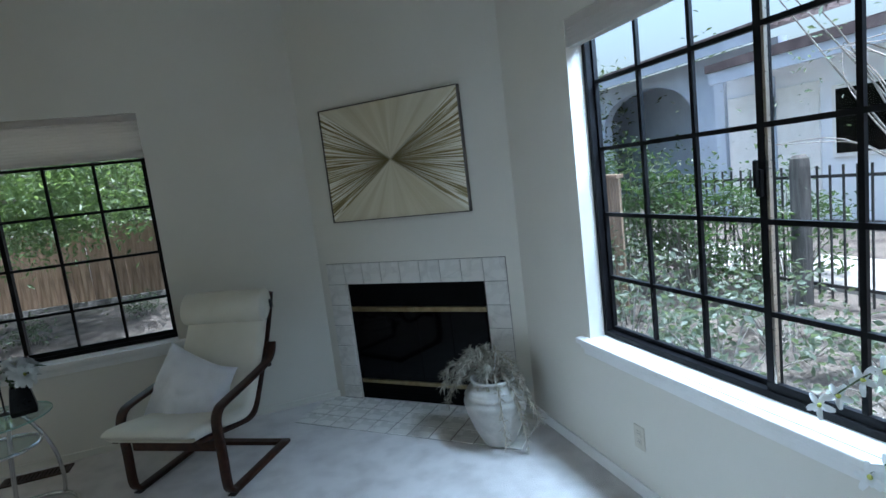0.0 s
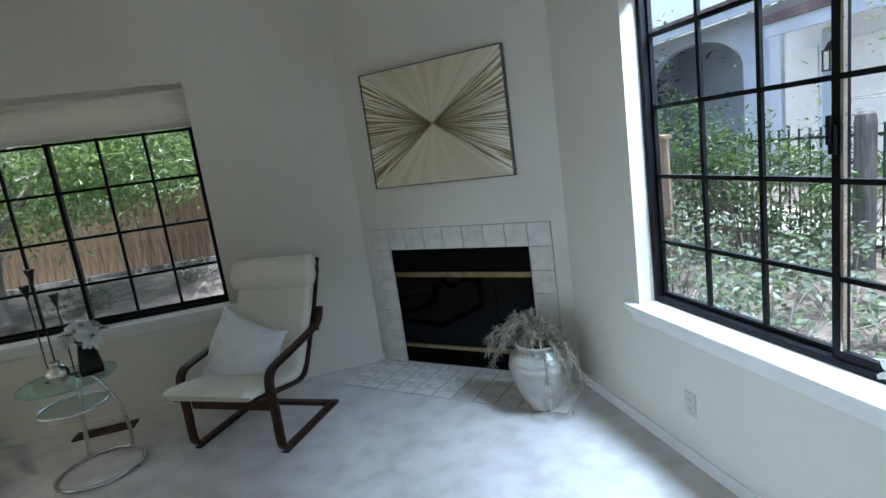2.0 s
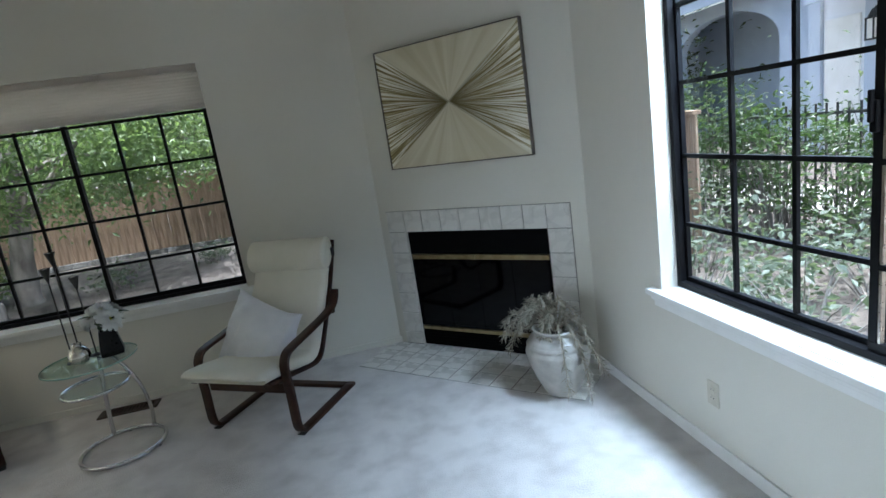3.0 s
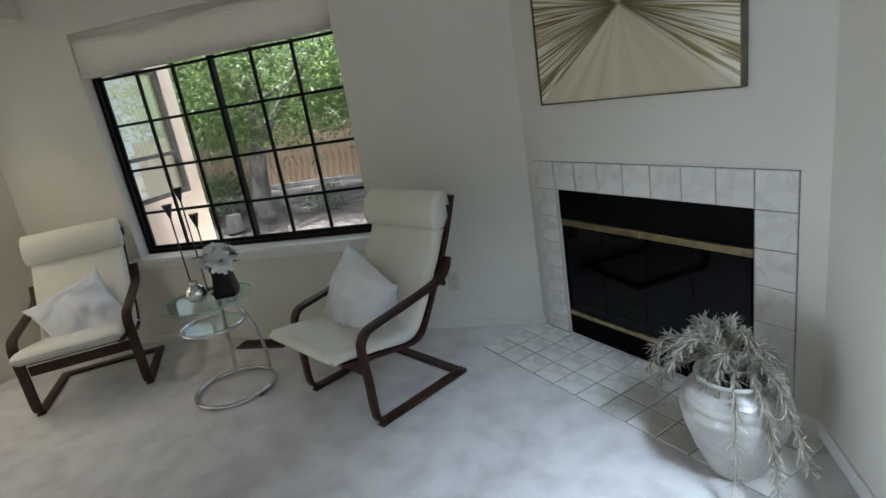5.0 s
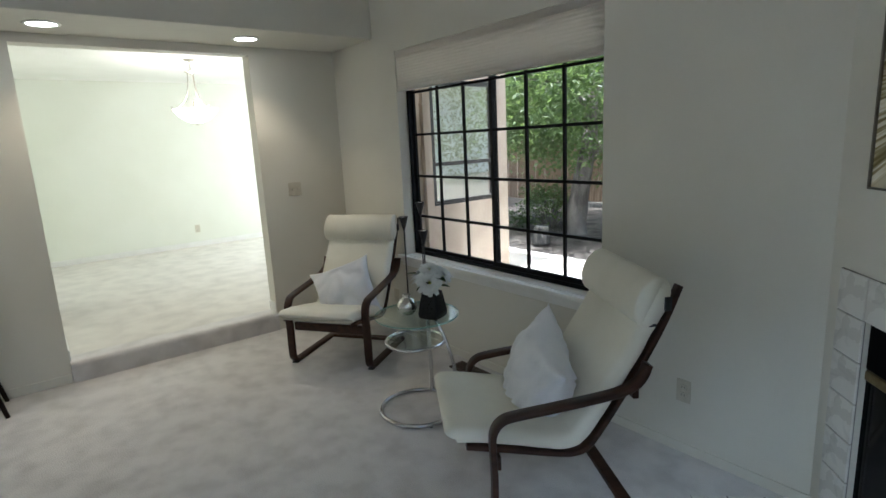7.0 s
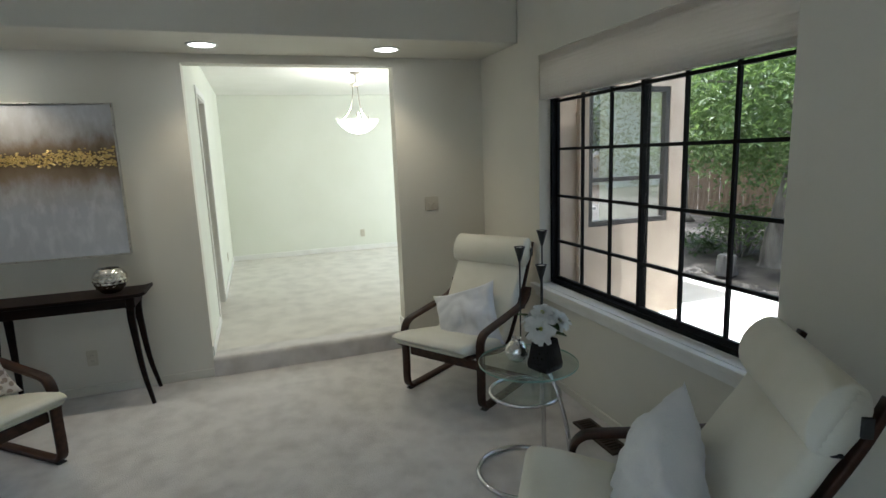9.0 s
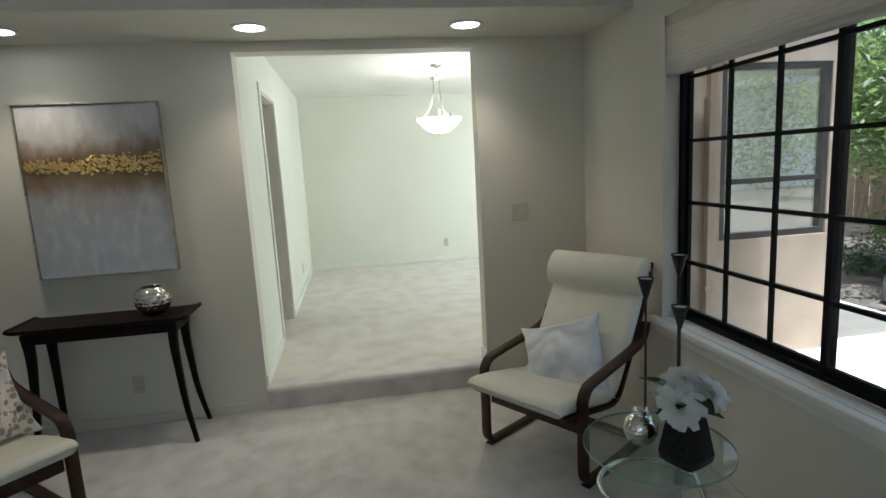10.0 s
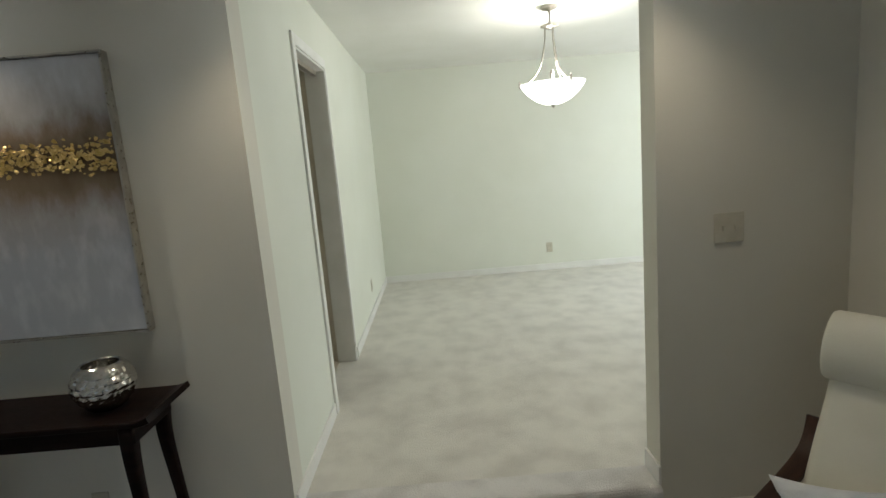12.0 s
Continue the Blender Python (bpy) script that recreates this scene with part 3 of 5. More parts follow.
# ---- bentwood armchairs ----
def bent_chair(m, label, group):
    ch = thing("armchair", label, "armchair", m, group=group)
    o = 0.30

    def lean(z):
        return 0.075 * max(z - 0.33, 0) / 0.57

    def line(pts, n=5, reclined=False):
        return smooth_path([(0, f + o - (lean(z) if reclined and f < -0.3 else 0), z) for f, z in pts], n)

    side = [(-0.60, 0.014), (-0.35, 0.014), (-0.12, 0.014), (-0.045, 0.018), (-0.008, 0.045), (0.002, 0.10), (0.0, 0.25), (0.004, 0.38), (-0.002, 0.445), (-0.035, 0.487), (-0.09, 0.502), (-0.25, 0.522), (-0.42, 0.545), (-0.50, 0.560), (-0.56, 0.584), (-0.594, 0.622), (-0.612, 0.668)]
    for sx in (-0.305, 0.305):
        bm = sweep(line(side), rounded(0.056, 0.024, 0.006, 2))
        bmesh.ops.translate(bm, vec=(sx, 0, 0), verts=bm.verts)
        part("side_frame", bm, M_WOOD, ch, smooth=True)
        fb = box(sx - 0.022, sx + 0.022, o - 0.05, o - 0.01, 0.0, 0.006)
        part("felt_pad", fb, M_IRON, ch)
    back = [(0.10, 0.372), (-0.08, 0.338), (-0.25, 0.305), (-0.33, 0.297), (-0.388, 0.318), (-0.438, 0.395), (-0.505, 0.53), (-0.575, 0.68), (-0.632, 0.83), (-0.668, 0.96)]
    for sx in (-0.262, 0.262):
        bm = sweep(line(back, 5, True), rounded(0.04, 0.022, 0.005, 2))
        bmesh.ops.translate(bm, vec=(sx, 0, 0), verts=bm.verts)
        part("seat_rail", bm, M_WOOD, ch, smooth=True)
    part("front_stretcher", box(-0.277, 0.277, o - 0.035, o - 0.012, 0.255, 0.315, bevel=0.005), M_WOOD, ch)
    part("rear_stretcher", box(-0.277, 0.277, o - 0.60, o - 0.545, 0.002, 0.026, bevel=0.005), M_WOOD, ch)
    part("back_stretcher", box(-0.30, 0.30, o - 0.585, o - 0.56, 0.52, 0.575, bevel=0.005), M_WOOD, ch)
    for k in range(4):
        f, z = ((0.02, 0.345), (-0.2, 0.305), (-0.498, 0.55), (-0.645, 0.80))[k]
        part("slat", box(-0.243, 0.243, o + f - 0.02, o + f + 0.02, z, z + 0.012, bevel=0.003), M_WOOD, ch)
    cush = [(0.150, 0.412), (0.135, 0.420), (0.05, 0.410), (-0.10, 0.383), (-0.22, 0.358), (-0.30, 0.346), (-0.354, 0.372), (-0.405, 0.455), (-0.472, 0.59), (-0.538, 0.735), (-0.588, 0.85), (-0.612, 0.92)]
    path = line(cush, 6, True)
    sc = [1.0] * len(path)
    sc[0], sc[1], sc[-1] = 0.72, 0.9, 0.8
    sec = rounded(0.56, 0.074, 0.033, 4)
    bm = sweep(path, sec, scales=sc)
    for v in bm.verts:
        k = abs(v.co.x) / 0.28
        bulge = 0.012 * (1 - k * k)
        v.co.z += bulge if v.co.y > 0 - 0.02 else 0
        v.co.y += 0 if v.co.y > 0 - 0.02 else bulge
        v.co += Vector((0, 1, 1)) * 0.004 * noise.noise(v.co * 9)
    part("cushion", bm, M_LEATHER, ch, "cream leather seat and back pad", smooth=True)
    # head roll strapped over the top
    hx = smooth_path([(x, o - 0.636, 0.905) for x in (-0.285, -0.28, -0.2, 0, 0.2, 0.28, 0.285)], 3)
    sec = [(0.104 * math.cos(a), 0.066 * math.sin(a)) for a in [2 * math.pi * k / 20 for k in range(20)]]
    tilt = radians(-24)
    sec = [(a * 1.0, b) for a, b in sec]
    sc = [0.75, 0.9, 0.97] + [1.0] * (len(hx) - 6) + [0.97, 0.9, 0.75]
    bm = sweep(hx, sec, up=Vector((0, math.sin(tilt), math.cos(tilt))), scales=sc)
    for v in bm.verts:
        v.co += Vector((0, 1, 1)) * 0.004 * noise.noise(v.co * 8 + Vector((3, 1, 0)))
    part("head_roll", bm, M_LEATHER, ch, "cream leather head cushion", smooth=True)
    part("head_strap", box(-0.287, 0.287, o - 0.655, o - 0.625, 0.806, 0.816, bevel=0.003), M_IRON, ch)
    for sx in (-0.294, 0.294):
        part("strap_tab", box(sx - 0.006, sx + 0.006, o - 0.707, o - 0.680, 0.87, 0.925, bevel=0.003), M_IRON, ch)
    return ch


bent_chair(pose(2.962, 3.70, 0, 0, 0, 147.5), "dark bentwood armchair with cream leather cushions beside the fireplace", "bentwood armchairs")
bent_chair(pose(0.91, 3.808, 0, 0, 0, -146), "dark bentwood armchair with cream leather cushions in the window corner", "bentwood armchairs")
bent_chair(pose(1.02, 0.965, 0, 0, 0, -40.5), "dark bentwood armchair with cream leather cushions near the console table", "bentwood armchairs")


def pillow(name, m, size, thick, material, label, seed=0, roll=0.0, low=-1.0, group="throw pillows"):
    """A soft pillow stood on a corner (roll) and slumped flat where it meets the seat (low)."""
    n = 26
    bm = bmesh.new()
    grid = {}
    ca, sa = math.cos(radians(roll)), math.sin(radians(roll))
    for s in (1, -1):
        for i in range(n + 1):
            for j in range(n + 1):
                u, v = 2 * i / n - 1, 2 * j / n - 1
                edge = i in (0, n) or j in (0, n)
                if s < 0 and edge:
                    grid[s, i, j] = grid[1, i, j]
                    continue
                x = u * size / 2 * (1 - 0.15 * (1 - v * v) * abs(u) ** 5)
                z = v * size / 2 * (1 - 0.15 * (1 - u * u) * abs(v) ** 5)
                d = thick / 2 * ((1 - u * u) * (1 - v * v)) ** 0.5
                soft = min(1.0, 4 * (1 - max(abs(u), abs(v))))
                w = noise.noise(Vector((u * 1.5 + seed, v * 1.5, s))) * 0.03
                w -= (1 - abs(noise.noise(Vector((u * 2.1 + v + seed, v * 1.6 - u * 0.7, s * 2 + seed))))) ** 6 * 0.022
                w -= (1 - abs(noise.noise(Vector((u * 4.3 - v * 2 + seed, v * 3.1, s * 3))))) ** 8 * 0.008
                y = s * d + w * soft + 0.02 * math.sin(u * 2.6 + seed) * (1 - soft)
                p, q = (x * ca + z * sa) * 1.04, z * ca - x * sa
                if q < low:
                    q, p = low + (q - low) * 0.22, p * (1 + 0.3 * (low - q))
                grid[s, i, j] = bm.verts.new((p, y, q))
    for s in (1, -1):
        for i in range(n):
            for j in range(n):
                q = [grid[s, i, j], grid[s, i + 1, j], grid[s, i + 1, j + 1], grid[s, i, j + 1]]
                bm.faces.new(q if s < 0 else q[::-1])
    bmesh.ops.recalc_face_normals(bm, faces=bm.faces)
    p = thing(name, label, "pillow", m, group=group)
    part("cover", bm, material, p, smooth=True)
    return p


def patterned():
    mt = surface("leopard_cloth", (0.62, 0.56, 0.50), (0.72, 0.66, 0.60), 0.8, 5, 80, 0.2)
    n, l = links(mt)
    b = n["Principled BSDF"]
    tc, vo = n.new("ShaderNodeTexCoord"), n.new("ShaderNodeTexVoronoi")
    vo.feature, vo.inputs["Scale"].default_value = "F1", 32
    l.new(tc.outputs["Object"], vo.inputs["Vector"])
    mr = n.new("ShaderNodeMapRange")
    mr.inputs["From Min"].default_value, mr.inputs["From Max"].default_value = 0.42, 0.5
    l.new(vo.outputs["Distance"], mr.inputs["Value"])
    mix = n.new("ShaderNodeMix")
    mix.data_type = "RGBA"
    l.new(mr.outputs["Result"], mix.inputs["Factor"])
    mix.inputs["A"].default_value = (0.34, 0.27, 0.22, 1)
    l.new(b.inputs["Base Color"].links[0].from_socket, mix.inputs["B"])
    l.new(mix.outputs["Result"], b.inputs["Base Color"])
    return mt


pillow("throw_pillow", pose(2.885, 3.70, 0.475, 20, 0, 147.5), 0.50, 0.25, M_SATIN, "white satin throw pillow slumped on the fireside armchair", 3, -20, -0.17)
pillow("throw_pillow", pose(0.90, 3.812, 0.46, 24, 0, -139.3), 0.47, 0.18, M_SATIN, "white satin throw pillow leaning in the corner armchair", 8, 20, -0.12)
pillow("throw_pillow", pose(0.925, 0.97, 0.56, 22, 0, -40.5), 0.43, 0.15, patterned(), "beige leopard patterned throw pillow on the armchair", 5, 5, -0.20)

# ---- round glass side table ----
TBX, TBY = 1.99, 3.70
tb = thing("side_table", "two-tier round glass side table on a chrome tube frame", "side table", pose(TBX, TBY, 0))
ring = [Vector((0.03 + 0.225 * math.cos(a), -0.04 + 0.225 * math.sin(a), 0.014)) for a in [radians(55 + 10 * k) for k in range(36)]]
part("base_ring", sweep(ring, circle(0.013, 10), up=Vector((0, 0, 1)), closed=True), M_CHROME, tb, smooth=True)
part("post", sweep(smooth_path([(-0.09, 0.145, 0.02), (-0.075, 0.135, 0.2), (-0.045, 0.11, 0.4), (-0.02, 0.09, 0.545)], 4), circle(0.013, 10), up=Vector((1, 0, 0))), M_CHROME, tb, smooth=True)
part("slanted_tube", sweep(smooth_path([(0.145, 0.152, 0.02), (0.155, 0.15, 0.12), (0.145, 0.135, 0.28), (0.105, 0.115, 0.42), (0.05, 0.09, 0.53), (0.015, 0.075, 0.545)], 5), circle(0.011, 10), up=Vector((0, 1, 0.2))), M_CHROME, tb, smooth=True)
ring2 = [Vector((-0.045 + 0.175 * math.cos(a), 0.01 + 0.175 * math.sin(a), 0.398)) for a in [radians(10 * k) for k in range(36)]]
part("shelf_ring", sweep(ring2, circle(0.010, 8), up=Vector((0, 0, 1)), closed=True), M_CHROME, tb, smooth=True)
part("glass_shelf", lathe([(0.168, 0.395), (0.171, 0.397), (0.171, 0.401), (0.168, 0.403)], 40), M_TABLEGLASS, tb, m=pose(-0.045, 0.01, 0))
part("glass_top", lathe([(0.243, 0.547), (0.247, 0.549), (0.247, 0.556), (0.243, 0.558)], 56), M_TABLEGLASS, tb, "clear round glass top with a green edge", m=pose(-0.045, 0.03, 0))
M_EDGE = surface("green_glass_edge", (0.20, 0.36, 0.30), (0.30, 0.46, 0.40), 0.1, 9, 30, 0.0)
edge = [Vector((-0.045 + 0.247 * math.cos(a), 0.03 + 0.247 * math.sin(a), 0.5525)) for a in [2 * math.pi * k / 56 for k in range(56)]]
part("glass_edge", sweep(edge, [(0.0045, 0.0), (0.003, 0.0012), (-0.003, 0.0012), (-0.0045, 0.0)], up=Vector((0, 0, 1)), closed=True), M_EDGE, tb)
for a in (100, 220, 340):
    part("foot", lathe([(0.010, 0.0), (0.012, 0.003), (0.012, 0.008), (0.008, 0.010)], 12), M_IRON, tb, m=pose(0.03 + 0.225 * math.cos(radians(a)), -0.04 + 0.225 * math.sin(radians(a)), -0.006 + 0.006))
ZTOP = 0.558

# ---- black vase with white flowers ----
M_BLACKGLAZE = surface("black_glaze", (0.005, 0.005, 0.006), (0.009, 0.009, 0.01), 0.3, 8, 60, 0.03, spec=0.25)
vs = thing("flower_vase", "square black vase of white artificial flowers on the glass table", "vase", pose(2.065, 3.76, ZTOP, 0, 0, 20) @ Matrix.Scale(0.92, 4))
bm = bmesh.new()
levels = [(0.062, 0.0), (0.066, 0.004), (0.070, 0.03), (0.056, 0.12), (0.048, 0.165), (0.044, 0.165), (0.050, 0.12)]
add_lathe(bm, levels, 24, squash=lambda x, y, z: ((lambda r, a: (r / max(abs(math.cos(a)), abs(math.sin(a))) ** 0.8 * math.cos(a), r / max(abs(math.cos(a)), abs(math.sin(a))) ** 0.8 * math.sin(a)))(math.hypot(x, y), math.atan2(y, x))))
bmesh.ops.recalc_face_normals(bm, faces=bm.faces)
part("vase_body", bm, M_BLACKGLAZE, vs)
M_PETAL = surface("white_petal_cloth", (0.74, 0.75, 0.72), (0.84, 0.85, 0.82), 0.6, 20, 120, 0.1)
M_CORE = surface("yellow_green_stamens", (0.45, 0.48, 0.08), (0.60, 0.62, 0.16), 0.8, 40, 200, 0.5)
M_GREEN = leafy("dark_vase_leaf", (0.015, 0.03, 0.012), (0.04, 0.075, 0.03))
M_STEM = surface("green_stem", (0.05, 0.08, 0.02), (0.08, 0.12, 0.04), 0.6, 20, 80, 0.1)


def petal_bm(bm, c, rot, length, width, lift, rng):
    """One cupped petal as a strip of quads."""
    rows = []
    for k in range(5):
        t = k / 4
        w = width * math.sin(math.pi * min(0.10 + t * 0.80, 1)) ** 0.55 / 2
        r = length * t
        z = lift * length * (t ** 0.7) - 0.35 * length * t * t * (0.6 + rng.random() * 0.2)
        rows.append([bm.verts.new(c + rot @ Vector((r, s * w, z + abs(s) * w * 0.35))) for s in (-1, 0, 1)])
    for a, b in zip(rows, rows[1:]):
        for j in range(2):
            bm.faces.new((a[j], a[j + 1], b[j + 1], b[j]))


def flower(parent, at, aim, size, rng, rings=((11, 0.25, 1.0), (10, 0.6, 0.88), (8, 1.0, 0.66), (6, 1.5, 0.42))):
    q = Vector((0, 0, 1)).rotation_difference(Vector(aim).normalized()).to_matrix()
    bm = bmesh.new()
    for cnt, lift, sz in rings:
        a0 = rng.random() * 6
        for k in range(cnt):
            rot = q @ Matrix.Rotation(a0 + 2 * math.pi * k / cnt + rng.uniform(-0.15, 0.15), 3, "Z")
            petal_bm(bm, Vector(at), rot, size * sz * rng.uniform(0.85, 1.12), size * 0.46 * sz, lift, rng)
    f = part("blossom", bm, M_PETAL, parent, smooth=True)
    core = bmesh.new()
    bmesh.ops.create_icosphere(core, subdivisions=2, radius=size * 0.17)
    bmesh.ops.translate(core, vec=Vector(at) + q @ Vector((0, 0, size * 0.14)), verts=core.verts)
    part("stamens", core, M_CORE, f)
    return f


rng = random.Random(4)
for at, aim, s in (((0.03, -0.065, 0.235), (0.55, -0.75, 0.45), 0.085), ((-0.06, -0.02, 0.26), (-0.6, -0.3, 0.7), 0.075), ((0.07, 0.02, 0.265), (0.7, 0.2, 0.7), 0.07), ((-0.01, 0.05, 0.28), (-0.1, 0.5, 0.9), 0.07), ((0.0, -0.02, 0.30), (0.2, -0.3, 1), 0.07), ((-0.075, 0.04, 0.225), (-0.9, 0.3, 0.4), 0.065)):
    flower(vs, at, aim, s, rng)
    part("stem", sweep(smooth_path([(at[0] * 0.1, at[1] * 0.1, 0.12), (at[0] * 0.5, at[1] * 0.5, 0.19), at], 4), circle(0.003, 6), up=Vector((1, 0.1, 0))), M_STEM, vs)


def leaf_blade(length, width):
    bm = bmesh.new()
    rows = []
    for k in range(6):
        t = k / 5
        w = width / 2 * math.sin(math.pi * (0.06 + 0.92 * t)) ** 0.8
        rows.append([bm.verts.new((length * t, s * w, -0.4 * length * t * t + abs(s) * w * 0.3)) for s in (-1, 0, 1)])
    for a, b in zip(rows, rows[1:]):
        for j in range(2):
            bm.faces.new((a[j], a[j + 1], b[j + 1], b[j]))
    return bm


for k in range(9):
    a = k * 40 + 15
    part("leaf", leaf_blade(0.085 + 0.02 * (k % 3), 0.05), M_GREEN, vs, smooth=True, m=pose(0.03 * math.cos(radians(a)), 0.03 * math.sin(radians(a)), 0.19 + 0.03 * (k % 3), 0, -25 - 12 * (k % 2), a))

# silver ball vase and small votive
bl = thing("silver_vase", "small round mercury silver bud vase on the glass table", "vase", pose(1.925, 3.68, ZTOP))
part("vase_body", lathe([(0.022, 0.0)] + [(0.058 * math.sin(radians(24 + 9.4 * k)), 0.053 - 0.058 * math.cos(radians(24 + 9.4 * k))) for k in range(15)] + [(0.023, 0.116), (0.026, 0.124), (0.022, 0.124), (0.019, 0.112)], 36), M_SILVER, bl, smooth=True)

# ---- three black candle holders ----
M_CANDLE = surface("white_wax", (0.78, 0.76, 0.70), (0.84, 0.82, 0.77), 0.5, 20, 80, 0.05)


def candle_holder(x, y, top):
    c = thing("candle_holder", "tall slim black iron candle holder with a tealight cup", "candle holder", pose(x, y, ZTOP), group="candle holders on the table")
    h = top - ZTOP
    part("base", lathe([(0.034, 0.0), (0.035, 0.003), (0.030, 0.006), (0.008, 0.010), (0.005, 0.018)], 24), M_IRON, c, smooth=True)
    part("stem", lathe([(0.0045, 0.012), (0.004, h * 0.5), (0.0045, h - 0.075)], 10), M_IRON, c, smooth=True)
    part("cup", lathe([(0.005, h - 0.08), (0.008, h - 0.07), (0.026, h - 0.006), (0.029, h), (0.025, h), (0.022, h - 0.012)], 24), M_IRON, c, smooth=True)
    part("tealight", lathe([(0.019, h - 0.015), (0.0205, h - 0.012), (0.0205, h - 0.004), (0.018, h - 0.003)], 20), M_CANDLE, c)
    return c


candle_holder(1.86, 3.735, 1.125)
candle_holder(1.845, 3.87, 1.195)
candle_holder(1.96, 3.80, 1.045)

# ---- floor register ----
M_REG = surface("dark_brown_register", (0.03, 0.018, 0.012), (0.06, 0.035, 0.022), 0.5, 20, 60, 0.1)
rg = thing("floor_register", "dark brown wooden floor vent by the window wall", "floor vent", pose(1.87, 4.22, 0))
part("frame", boxes([(-0.19, 0.19, -0.06, -0.042, 0.0, 0.012), (-0.19, 0.19, 0.042, 0.06, 0.0, 0.012), (-0.19, -0.17, -0.042, 0.042, 0.0, 0.012), (0.17, 0.19, -0.042, 0.042, 0.0, 0.012)], 0.002), M_REG, rg)
for k in range(14):
    part("slat", box(-0.165 + k * 0.0245, -0.155 + k * 0.0245, -0.042, 0.042, 0.001, 0.010), M_REG, rg)
part("backing", box(-0.17, 0.17, -0.042, 0.042, 0.0, 0.002), M_FIREBLACK, rg)


# ---- wall plates ----
def outlet(m, label="ivory duplex power outlet on the wall"):
    o = thing("power_outlet", label, "outlet", m, group="power outlets")
    part("plate", box(-0.035, 0.035, -0.006, 0, -0.057, 0.057, bevel=0.003), M_PLATE, o)
    for z in (-0.02, 0.02):
        s = part("socket", box(-0.016, 0.016, -0.008, -0.004, z - 0.014, z + 0.014, bevel=0.003), M_PLATE, o)
        part("slot", box(-0.008, -0.006, -0.0085, -0.0075, z - 0.004, z + 0.006), M_IRON, s)
        part("slot", box(0.006, 0.008, -0.0085, -0.0075, z - 0.004, z + 0.006), M_IRON, s)
    return o


outlet(pose(XE, 2.235, 0.29, 0, 0, -90))
outlet(pose(3.255, YN, 0.318))
outlet(pose(0, 1.32, 0.27, 0, 0, 90))
outlet(pose(DX, 4.045, 0.42, 0, 0, 90))
outlet(pose(-2.91, OY0, 0.43, 0, 0, 180))
outlet(pose(0.78, YN, 0.30))
sw = thing("light_switch", "ivory two-gang light switch plate beside the opening", "switch", pose(0, 3.878, 1.20, 0, 0, 90))
part("plate", box(-0.058, 0.058, -0.006, 0, -0.057, 0.057, bevel=0.003), M_PLATE, sw)
for x in (-0.023, 0.023):
    part("toggle", box(x - 0.005, x + 0.005, -0.016, -0.005, -0.012, 0.008, bevel=0.002), M_PLATE, sw)

# ---- downlights ----
M_LAMP = glow("downlight_lens", (1.0, 0.93, 0.80), 6.0)
for dx, dy in DOWNLIGHTS:
    d = thing("downlight", "lit recessed round downlight in the soffit", "downlight", pose(dx, dy, 2.345), group="soffit downlights")
    part("trim_ring", lathe([(0.098, 0.0), (0.098, -0.006), (0.080, -0.008), (0.078, 0.0)], 36), M_TRIM, d, smooth=True)
    part("lens", lathe([(0.079, -0.003), (0.078, -0.005), (0.01, -0.006)], 32), M_LAMP, d)


# ---- burst canvas over the fireplace ----
def math_node(n, l, op, a, b=None):
    m = n.new("ShaderNodeMath")
    m.operation = op
    for i, v in enumerate((a, b)):
        if v is None:
            continue
        if isinstance(v, (int, float)):
            m.inputs[i].default_value = v
        else:
            l.new(v, m.inputs[i])
    return m.outputs[0]


def ramp_node(n, l, fac, stops):
    r = n.new("ShaderNodeValToRGB")
    e = r.color_ramp.elements
    e[0].position, e[0].color = stops[0][0], (*stops[0][1], 1)
    e[1].position, e[1].color = stops[-1][0], (*stops[-1][1], 1)
    for p, c in stops[1:-1]:
        k = e.new(p)
        k.color = (*c, 1)
    l.new(fac, r.inputs["Fac"])
    return r.outputs["Color"]


def mix_node(n, l, fac, a, b):
    m = n.new("ShaderNodeMix")
    m.data_type = "RGBA"
    for key, v in (("Factor", fac), ("A", a), ("B", b)):
        if isinstance(v, tuple):
            m.inputs[key].default_value = (*v, 1)
        elif isinstance(v, (int, float)):
            m.inputs[key].default_value = v
        else:
            l.new(v, m.inputs[key])
    return m.outputs["Result"]


